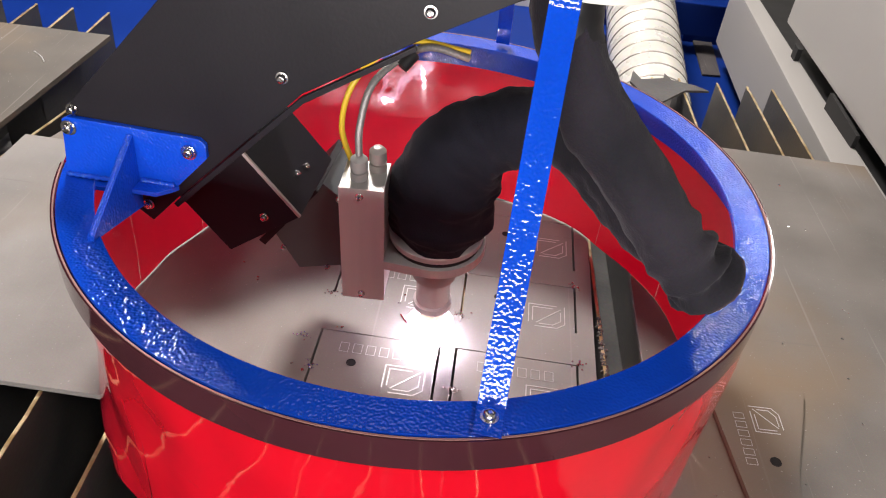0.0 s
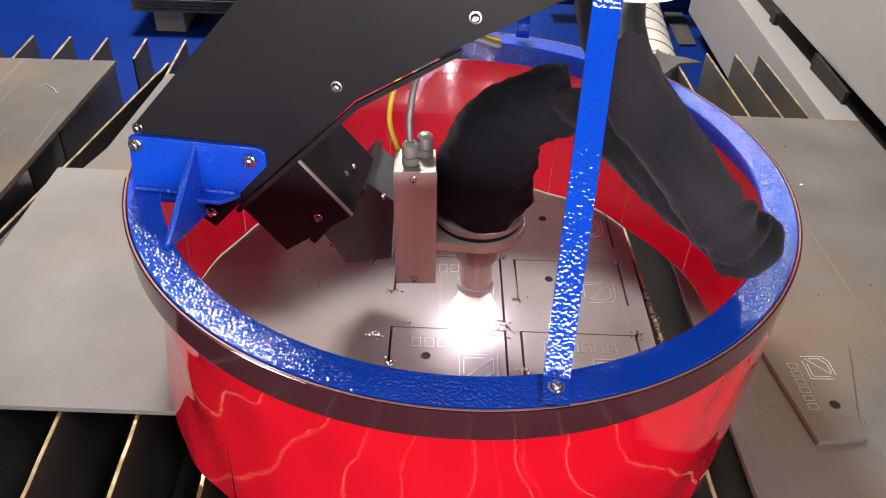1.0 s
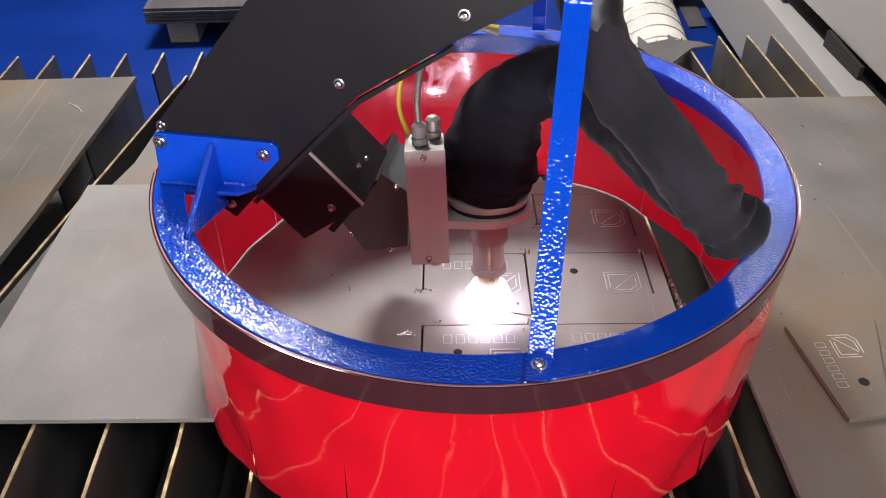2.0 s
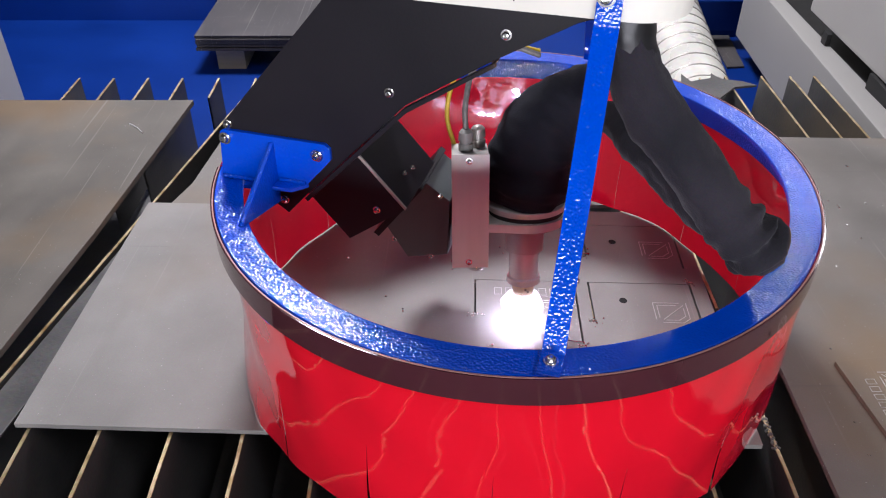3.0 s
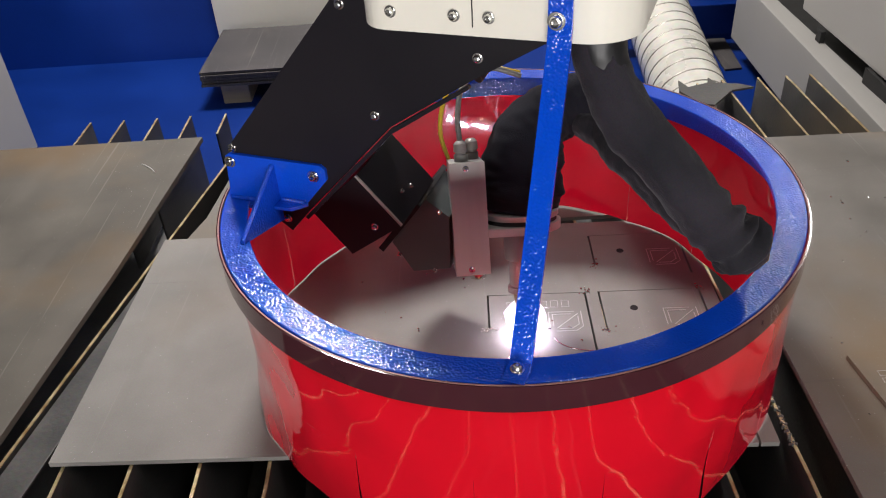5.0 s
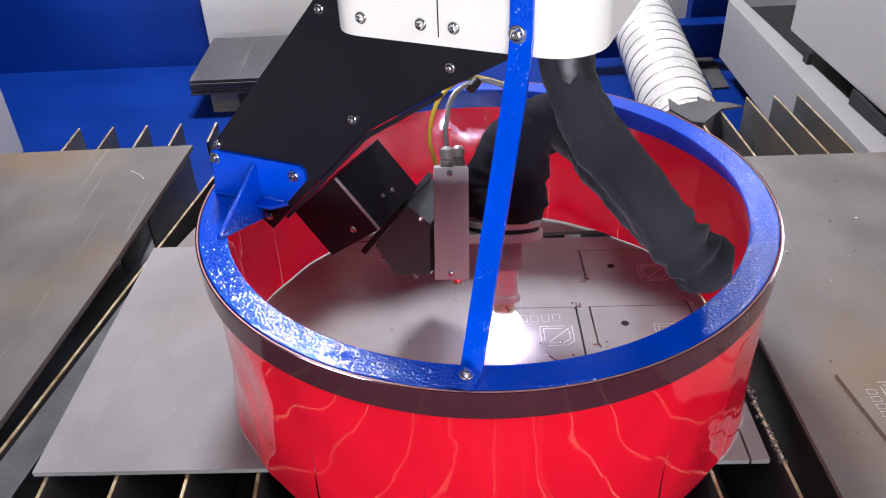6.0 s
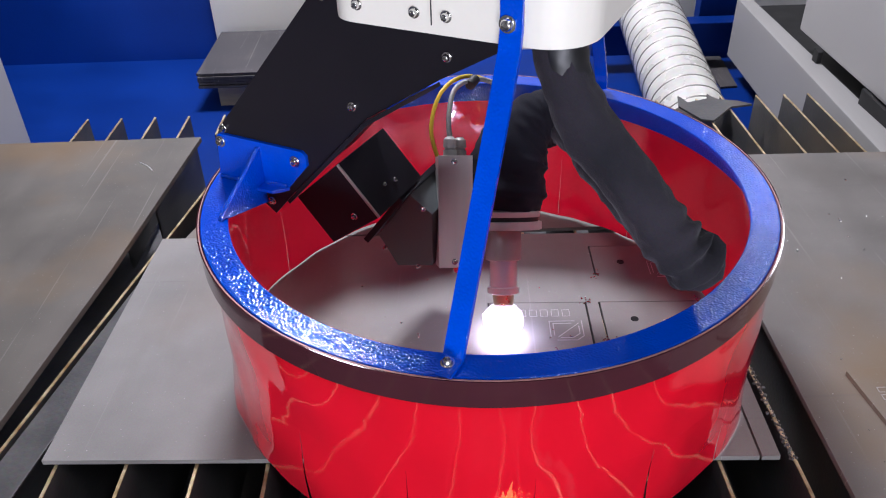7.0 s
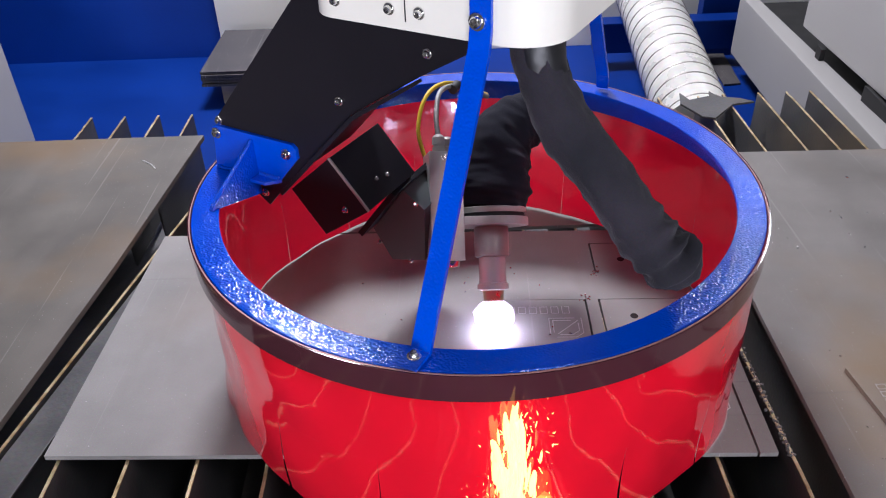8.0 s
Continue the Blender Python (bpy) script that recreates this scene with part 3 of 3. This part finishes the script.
def straps_and_brackets():
    # front strap: foot on the ring, slope, upright on the cover
    mid = [(-0.383, RING_Z + 0.0045), (-0.352, RING_Z + 0.0045), (-0.2165, 0.578), (-0.2125, 0.60), (-0.2125, 0.74)]
    t = 0.0025
    outline = [(y - t * 0.9, z + t * 0.9) for y, z in mid] + [(y + t * 0.9, z - t * 0.9) for y, z in reversed(mid)]
    part("front_strap", prism(outline, 0.1095, 0.1330, "x", 0.0006), BLUE, head, "blue hammer-painted flat steel strap")
    screw(head, (0.121, -0.366, RING_Z + 0.007), (0, 0, 1), 0.0075)
    screw(head, (0.118, -0.2152, 0.606), (0, -1, 0.0), 0.0085)
    mid = [(0.383, RING_Z + 0.0045), (0.378, RING_Z + 0.03), (0.23, 0.60), (0.23, 0.74)]
    outline = [(y + t, z + t * 0.6) for y, z in mid] + [(y - t, z - t * 0.6) for y, z in reversed(mid)]
    part("rear_strap", prism(outline, 0.042, 0.063, "x", 0.0006), BLUE, head, "blue hammer-painted flat steel strap")
    # ring bracket bolted to the arm's plate
    br = part("ring_bracket", prism([(-0.357, 0.360), (-0.350, 0.3635), (-0.211, 0.3635), (-0.204, 0.358), (-0.204, 0.342), (-0.243, 0.297), (-0.366, 0.2915), (-0.362, 0.310)],
                                    -0.140, -0.134, "y", 0.0008), BLUE, head, "blue welded steel bracket plate")
    part("gusset", prism([(-0.1402, 0.356), (-0.1402, 0.268), (-0.240, RING_Z + 0.0005), (-0.236, RING_Z + 0.006)], -0.288, -0.281, "x", 0.0008), BLUE, br)
    part("foot_tab", prism([(-0.2805, -0.1402), (-0.238, -0.1402), (-0.243, -0.147), (-0.255, -0.159), (-0.2805, -0.160)], 0.297, 0.302, "z", 0.0008), BLUE, br)
    part("ring_end", prism([(-0.382, -0.112), (-0.300, -0.112), (-0.298, -0.147), (-0.328, -0.150), (-0.346, -0.170), (-0.383, -0.105)], RING_Z - 0.006, RING_Z - 0.0005, "z", 0.0008), BLUE, br)
    weld = lambda p, q: tube([p, (Vector(p) + Vector(q)) / 2, q], 0.0028, 30, 8, lambda s, a: 1 + 0.25 * math.sin(s * 60))
    part("weld_bead", weld((-0.362, -0.1408, 0.294), (-0.290, -0.1408, 0.296)), BLUE, br, "painted weld bead", smooth=80)
    part("weld_bead", weld((-0.2845, -0.1410, 0.354), (-0.2845, -0.2365, RING_Z + 0.004)), BLUE, br, "painted weld bead", smooth=80)
    part("weld_bead", weld((-0.278, -0.1412, 0.303), (-0.242, -0.1412, 0.303)), BLUE, br, "painted weld bead", smooth=80)
    screw(head, (-0.350, -0.1405, 0.352), (0, -1, 0), 0.008)
    screw(head, (-0.222, -0.1405, 0.347), (0, -1, 0), 0.008)


straps_and_brackets()


def arm():
    hood = [(-0.352, 0.372), (-0.172, 0.575), (-0.10, 0.66), (0.185, 0.66), (0.185, 0.588), (0.086, 0.549), (0.001, 0.499), (-0.104, 0.430), (-0.246, 0.280),
            (-0.276, 0.246), (-0.300, 0.264), (-0.252, 0.312), (-0.330, 0.345)]
    a = part("arm_plate", prism(hood, -0.134, -0.130, "y", 0.0005), BLACK, head, "black powder-coated sheet metal arm cover")
    part("arm_back", prism([(-0.340, 0.372), (-0.166, 0.570), (-0.09, 0.65), (0.18, 0.65), (0.18, 0.605), (0.10, 0.565), (0.0, 0.507), (-0.10, 0.442), (-0.23, 0.30)], -0.1295, 0.02, "y", 0.001), BLACK, a)
    for x, z in ((-0.346, 0.371), (-0.123, 0.444), (0.012, 0.529), (-0.278, 0.268), (-0.152, 0.580)):
        screw(head, (x, -0.1345, z), (0, -1, 0), 0.006)
    link = part("arm_link", prism([(-0.183, 0.329), (-0.262, 0.258), (-0.206, 0.192), (-0.120, 0.258)], -0.098, 0.03, "y", 0.001), BLACK, head, "black sheet metal arm link")
    screw(link, (-0.162, -0.0985, 0.250), (0, -1, 0), 0.005)
    n = Vector((0.071, 0, 0.063)).normalized()
    screw(link, Vector((-0.138, -0.025, 0.2755)), n, 0.005)
    screw(link, Vector((-0.142, -0.048, 0.279)), n, 0.005)
    part("wrist_housing", prism([(-0.188, 0.151), (-0.125, 0.241), (-0.088, 0.215), (-0.091, 0.118), (-0.155, 0.099)], 0.0, 0.09, "y", 0.001), PANEL, head,
 "grey-black five-sided sheet metal wrist housing")


arm()


def arm_details():
    lip = prism([(-0.246, 0.2785), (-0.104, 0.4285), (0.001, 0.4975), (0.003, 0.4935), (-0.101, 0.4235), (-0.242, 0.2745)], -0.141, -0.1345, "y", 0.0005)
    part("arm_lip", lip, BLACK, head, "black folded sheet metal lip")
    for x, z in ((-0.176, 0.130), (-0.116, 0.110), (-0.102, 0.222)):
        screw(head, (x, -0.0005, z), (0, -1, 0), 0.0038)
    part("wrist_rail", prism([(-0.198, 0.158), (-0.128, 0.252), (-0.120, 0.247), (-0.190, 0.152)], -0.03, 0.09, "y", 0.0008), BLACK, head, "black edge rail of the wrist")
    # thin grey strip along the link's upper front edge
    part("link_seam", prism([(-0.1845, 0.3285), (-0.1815, 0.3305), (-0.1195, 0.2595), (-0.1215, 0.2565)], -0.0995, -0.0965, "y", 0.0003), SLEEVE, head, "thin grey strip along the link's edge")


arm_details()


def cover():
    o = []
    for cx, cy, r, start in ((-0.061, -0.174, 0.035, 180), (0.139, -0.154, 0.055, 270), (0.139, 0.185, 0.055, 0), (-0.061, 0.205, 0.035, 90)):
        o += [(cx + r * math.cos(radians(start + 11.25 * k)), cy + r * math.sin(radians(start + 11.25 * k))) for k in range(9)]
    c = part("drive_cover", prism(o, 0.582, 1.10, "z", 0.004), CREAM, head, "cream enamelled drive cover", smooth=35)
    for x in (-0.054, 0.014, 0.050):
        screw(c, (x, -0.2095, 0.603), (0, -1, 0), 0.006)
    part("seam", box(0.0325, 0.0335, -0.2102, -0.2092, 0.592, 0.78), RUBBER, c)


cover()


def hose():
    def folds(s, a):
        w = math.exp(-((s - 0.44) / 0.08) ** 2)
        return 1 + 0.06 * w * math.sin(90 * s + 5 * noise.noise((s * 9, math.cos(a), math.sin(a)))) + 0.34 * w * math.sin(46 * math.pi * s + 1.6 * math.sin(a)) * (0.6 + 0.4 * math.cos(a + 1)) + 0.17 * noise.noise((s * 13, 1.3 * math.cos(a), 1.3 * math.sin(a))) + 0.10 * noise.noise((s * 44, 3 * math.cos(a), 3 * math.sin(a)))
    pts = [(0.143, -0.145, 0.610), (0.145, -0.153, 0.555), (0.172, -0.160, 0.500), (0.213, -0.160, 0.450), (0.262, -0.168, 0.398), (0.297, -0.174, 0.366),
           (0.312, -0.166, 0.348), (0.306, -0.142, 0.338), (0.282, -0.118, 0.342), (0.245, -0.095, 0.354), (0.205, -0.070, 0.372), (0.170, -0.040, 0.384), (0.135, -0.005, 0.386), (0.100, 0.015, 0.382)]
    return part("cable_sleeve", tube(pts, lambda s: (0.0275 + 0.003 * min(1, s * 5)) * (1 - 0.5 * max(0, (s - 0.85) / 0.15)), 240, 32, folds), VELVET, head, "loose black fabric cable sleeve", smooth=80)


sleeve = hose()
part("end_boot", tube([(0.143, -0.145, 0.612), (0.144, -0.149, 0.590), (0.146, -0.154, 0.562), (0.155, -0.157, 0.535)], lambda s: 0.0300 - 0.0045 * s * s, 24, 24,
                      lambda s, a: 1 + 0.06 * noise.noise((s * 6, 2 * math.cos(a), 2 * math.sin(a)))), BOOT, sleeve, "shiny black rubber end boot", smooth=80)

# torch with its bracket, tilting in the head; its space has z up along the torch from the tip
torch = root("torch_unit", "", "")
torch.parent = head


def torch_unit():
    part("torch_body", lathe([(0.0, 0.178), (0.027, 0.178), (0.0285, 0.175), (0.0285, 0.130), (0.026, 0.1285), (0.0, 0.1285)], 40), SLEEVE, torch, "dull steel torch sleeve", smooth=40)
    part("torch_cap", lathe([(0.0, 0.128), (0.0225, 0.128), (0.0225, 0.086), (0.026, 0.084), (0.026, 0.075), (0.021, 0.073), (0.0, 0.073)], 40), CAP, torch,
         "polished retaining cap", smooth=40)
    part("nozzle", lathe([(0.0, 0.0725), (0.018, 0.0725), (0.015, 0.045), (0.008, 0.030), (0.0, 0.030)], 32), BRASS, torch, "brass shield nozzle", smooth=40)
    rim = [(0.062 * math.cos(radians(a)), 0.062 * math.sin(radians(a))) for a in range(-100, 101, 10)]
    part("clamp_plate", prism([(-0.058, -0.055)] + rim + [(-0.058, 0.055)], 0.179, 0.192, "z", 0.001), ALU, torch, "grey aluminium clamp plate")
    part("collar_groove", lathe([(0.0, 0.192), (0.056, 0.192), (0.056, 0.199), (0.0, 0.199)], 48), RUBBER, torch, "black rubber gasket", smooth=40)
    part("collar", lathe([(0.0, 0.199), (0.058, 0.199), (0.059, 0.2005), (0.059, 0.207), (0.057, 0.2085), (0.0, 0.2085)], 48), ALU, torch, "aluminium collar ring", smooth=40)
    bx = part("sensor_box", box(-0.110, -0.0585, -0.051, 0.004, 0.123, 0.295, 0.0012), ALU, torch, "brushed aluminium sensor box")
    part("box_lip", box(-0.1105, -0.0575, -0.0525, -0.0515, 0.1225, 0.2955, 0.0004), ALU, bx)
    part("sensor_eye", lathe([(0, 0.112), (0.012, 0.112), (0.013, 0.114), (0.013, 0.123), (0, 0.123)], 24, Matrix.Translation((-0.075, -0.03, 0))), CHROME, bx, smooth=40)
    for z in (0.132, 0.286):
        screw(bx, (-0.086, -0.0528, z), (0, -1, 0), 0.0045)
    part("sleeve_boot", tube([(0, 0, 0.2085), (0.005, 0.0, 0.25), (0.012, 0.0, 0.298), (0.034, 0.0, 0.338), (0.068, 0.0, 0.360), (0.105, -0.004, 0.370)],
                             lambda s: 0.057 + 0.010 * math.sin(math.pi * min(1, s * 1.6)) - 0.014 * s, 90, 36, lambda s, a: 1 + 0.13 * noise.noise((s * 7, 1.5 * math.cos(a), 1.5 * math.sin(a))) + 0.06 * noise.noise((s * 22, 3 * math.cos(a), 3 * math.sin(a) + 5))), CLOTH, torch,
         "black fabric sleeve over the torch", smooth=80)
    for x, y, mat, text in ((-0.090, -0.030, GREY, "pale grey plastic cable gland"), (-0.072, -0.010, SLEEVE, "dark steel cable gland")):
        gland = lathe([(0.0, 0.295), (0.0105, 0.295), (0.0105, 0.305), (0.0085, 0.3055), (0.0085, 0.309), (0.0105, 0.3095), (0.0100, 0.321), (0.0065, 0.325), (0.0045, 0.326), (0, 0.326)], 18,
                      Matrix.Translation((x, y, 0)))
        part("cable_gland", gland, mat, torch, text, smooth=30)
    part("cable_tie", tube([(-0.052, 0.022, 0.412), (-0.046, 0.028, 0.418), (-0.040, 0.034, 0.424)], 0.0085, 10, 12), RUBBER, torch, "black cable tie", smooth=80)
    part("sensor_cable", tube([(-0.090, -0.030, 0.32), (-0.090, -0.020, 0.36), (-0.076, 0.002, 0.405), (-0.03, 0.045, 0.425), (0.02, 0.06, 0.41)], 0.0042, 40, 8), BRAID, torch, "grey braided cable", smooth=80)
    part("sensor_cable", tube([(-0.102, 0.004, 0.28), (-0.116, 0.004, 0.34), (-0.098, 0.012, 0.40), (-0.05, 0.045, 0.43), (0.02, 0.065, 0.415)], 0.0035, 40, 8), YELLOW, torch, "yellow cable", smooth=80)
    def flame(r, low, high, rough):
        b = bmesh.new()
        bmesh.ops.create_icosphere(b, subdivisions=3, radius=1.0)
        for v in b.verts:
            k = 1 + rough * noise.noise(v.co * 3.1)
            v.co = Vector((v.co.x * r * k, v.co.y * r * k, (low + high) / 2 + v.co.z * (high - low) / 2))
        return b

    part("arc", flame(0.009, 0.001, 0.020, 0.18), ARC, torch, "blinding white plasma arc", smooth=80)
    # emissive shells imitate the lens bloom round the small arc
    for r, rough in ((0.024, 0.08), (0.033, 0.16)):
        part("arc_bloom", flame(r, 0.0015, 0.012 + r * 1.45, rough), BLOOM, torch, "violet-white shell imitating lens bloom round the arc", smooth=80)


torch_unit()


def spark_spray():
    """Glowing sparks that shoot up just outside the film, for those seen through it."""
    rng = random.Random(21)
    bits = []
    for k in range(420):
        z = 0.248 * (1 - rng.random() ** 0.85)
        low = 1 - z / 0.265
        core = k < 210
        a = radians(-56.9 + rng.gauss(0, 0.95 + 0.9 * low if core else 2.0 + 2.0 * low) + (1.2 * low if core else 1.5))
        r = 0.4065 + rng.random() * 0.012
        size = rng.uniform(0.0006, 0.0016) + 0.0014 * low * rng.random() if core else rng.uniform(0.0003, 0.0008)
        d = bmesh.new()
        bmesh.ops.create_icosphere(d, subdivisions=1, radius=size)
        lean = 5 if core else 25
        d.transform(Matrix.Translation((r * math.cos(a), r * math.sin(a), z)) @ pose(0, 0, 0, rng.gauss(0, lean), rng.gauss(0, lean), 0) @ Matrix.Diagonal((1, 1, rng.uniform(4, 12) if core else rng.uniform(2, 7), 1)))
        bits.append(d)
    sp = part("spark_spray", joined(*bits), SPARK, head, "yellow-white flying sparks")
    sp["kind"] = "stuff"
    # emissive tongues and shells imitate the jet's glare through the film
    tongues, haze = [], []
    for k in range(46):
        low = rng.random() ** 0.8
        z = 0.245 * (1 - low)
        a = radians(-57.1 + rng.gauss(0.3, 0.8 + 0.5 * low) + 1.0 * low)
        wide, tall = rng.uniform(0.0025, 0.0055) + 0.003 * low, rng.uniform(0.015, 0.045)
        if k >= 38:
            a, z, wide, tall = radians(-56.0 + (k - 38) * 0.9), rng.uniform(0.0, 0.07), rng.uniform(0.016, 0.026), rng.uniform(0.03, 0.05)
        d = bmesh.new()
        bmesh.ops.create_icosphere(d, subdivisions=2, radius=1.0)
        for v in d.verts:
            v.co *= 1 + 0.3 * noise.noise(v.co * 2.0 + Vector((k, 0, 0)))
        r = 0.410 + 0.004 * rng.random()
        d.transform(Matrix.Translation((r * math.cos(a), r * math.sin(a), z)) @ pose(0, 0, 0, rng.gauss(0, 5), rng.gauss(0, 5), 0) @ Matrix.Diagonal((wide, wide * 0.5, tall, 1)))
        (haze if k >= 38 else tongues).append(d)
    part("spark_glare", joined(*tongues), JET_GLARE, sp, "yellow glowing shapes imitating the spark jet's glare", smooth=80)["kind"] = "stuff"
    part("spark_haze", joined(*haze), SPARK_HALO, sp, "orange see-through shells imitating the sparks' glow on the film", smooth=80)["kind"] = "stuff"
    return sp


sparks = spark_spray()


def motions():
    walk(head, [
        (0.0, pose(0.1427, -0.0877, 0, 0, 0, -5.46)),
        (0.5, pose(0.1240, -0.0879, 0, 0, 0, -7.26)),
        (1.0, pose(0.1105, -0.0828, 0, 0, 0, -9.07)),
        (1.5, pose(0.1021, -0.0760, 0, 0, 0, -11.00)),
        (2.0, pose(0.0923, -0.0588, 0, 0, 0, -12.99)),
        (2.2, pose(0.0870, -0.0487, 0, 0, 0, -14.57)),
        (3.3, pose(0.0630, -0.0240, 0, 0, 0, -17.45)),
        (3.5, pose(0.0638, -0.0290, 0, 0, 0, -18.30)),
        (4.0, pose(0.0578, -0.0288, 0, 0, 0, -19.35)),
        (4.5, pose(0.0527, -0.0220, 0, 0, 0, -20.85)),
        (5.8, pose(0.0408, -0.0140, 0, 0, 0, -23.56)),
        (6.0, pose(0.0295, -0.0066, 0, 0, 0, -25.26)),
        (6.5, pose(0.0208, -0.0037, 0, 0, 0, -26.54)),
        (7.0, pose(0.0137, -0.0029, 0, 0, 0, -27.98)),
        (7.5, pose(0.0074, -0.0010, 0, 0, 0, -29.38)),
        (8.0, pose(0.0004, 0.0002, 0, 0, 0, -30.70)),
    ])
    walk(sleeve, [
        (0, pose(0, 0, 0, 0, 0, -7.0)), (1, pose(0, 0, 0, 0, 0, -5.5)), (2, pose(0, 0, 0, 0, 0, -5.0)), (3.5, pose(0, 0, 0, 0, 0, -2.4)),
        (4.5, pose(0, 0, 0, 0, 0, 0)), (6, pose(0, 0, 0, 0, 0, 1.7)), (7, pose(0, 0, 0, 0, 0, 2.0)), (8, pose(0, 0, 0, 0, 0, 3.0)),
    ])
    walk(sparks, [
        (0, pose(0, 0, -0.27, 0, 0, -17)), (2.8, pose(0, 0, -0.27, 0, 0, -17)), (3.5, pose(0, 0, -0.21, 0, 0, -17)), (4.5, pose(0, 0, -0.21, 0, 0, -17)), (6, pose(0, 0, -0.20, 0, 0, -8)),
        (6.5, pose(0, 0, -0.175, 0, 0, -5)), (7, pose(0, 0, -0.145, 0, 0, -5)), (7.5, pose(0, 0, -0.09, 0, 0, -3)), (7.8, pose(0, 0, -0.04)), (8, pose(0, 0, 0)),
    ])
    walk(torch, [
        (0, pose(0.030, 0.011, 0, 4.17, -1.92, 3.41)),
        (0.5, pose(0.030, 0.011, 0, 1.31, -1.70, 5.97)),
        (1, pose(0.030, 0.011, 0, -1.56, -1.49, 8.54)),
        (1.5, pose(0.030, 0.011, 0, -4.43, -1.51, 10.22)),
        (2, pose(0.030, 0.011, 0, -7.30, -1.53, 11.90)),
        (2.75, pose(0.030, 0.011, 0, -11.29, -0.93, 15.50)),
        (3.5, pose(0.030, 0.011, 0, -15.28, -0.34, 19.10)),
        (4, pose(0.030, 0.011, 0, -17.58, 0.14, 22.32)),
        (4.5, pose(0.030, 0.011, 0, -19.88, 0.62, 25.53)),
        (5.25, pose(0.030, 0.011, 0, -21.87, 0.92, 24.67)),
        (6, pose(0.030, 0.011, 0, -23.85, 1.22, 23.80)),
        (6.5, pose(0.030, 0.011, 0, -27.04, 2.70, 27.87)),
        (7, pose(0.030, 0.011, 0, -30.23, 4.18, 31.93)),
        (7.5, pose(0.030, 0.011, 0, -33.42, 5.66, 36.00)),
        (8, pose(0.030, 0.011, 0, -36.61, 7.14, 40.07)),
    ])


motions()
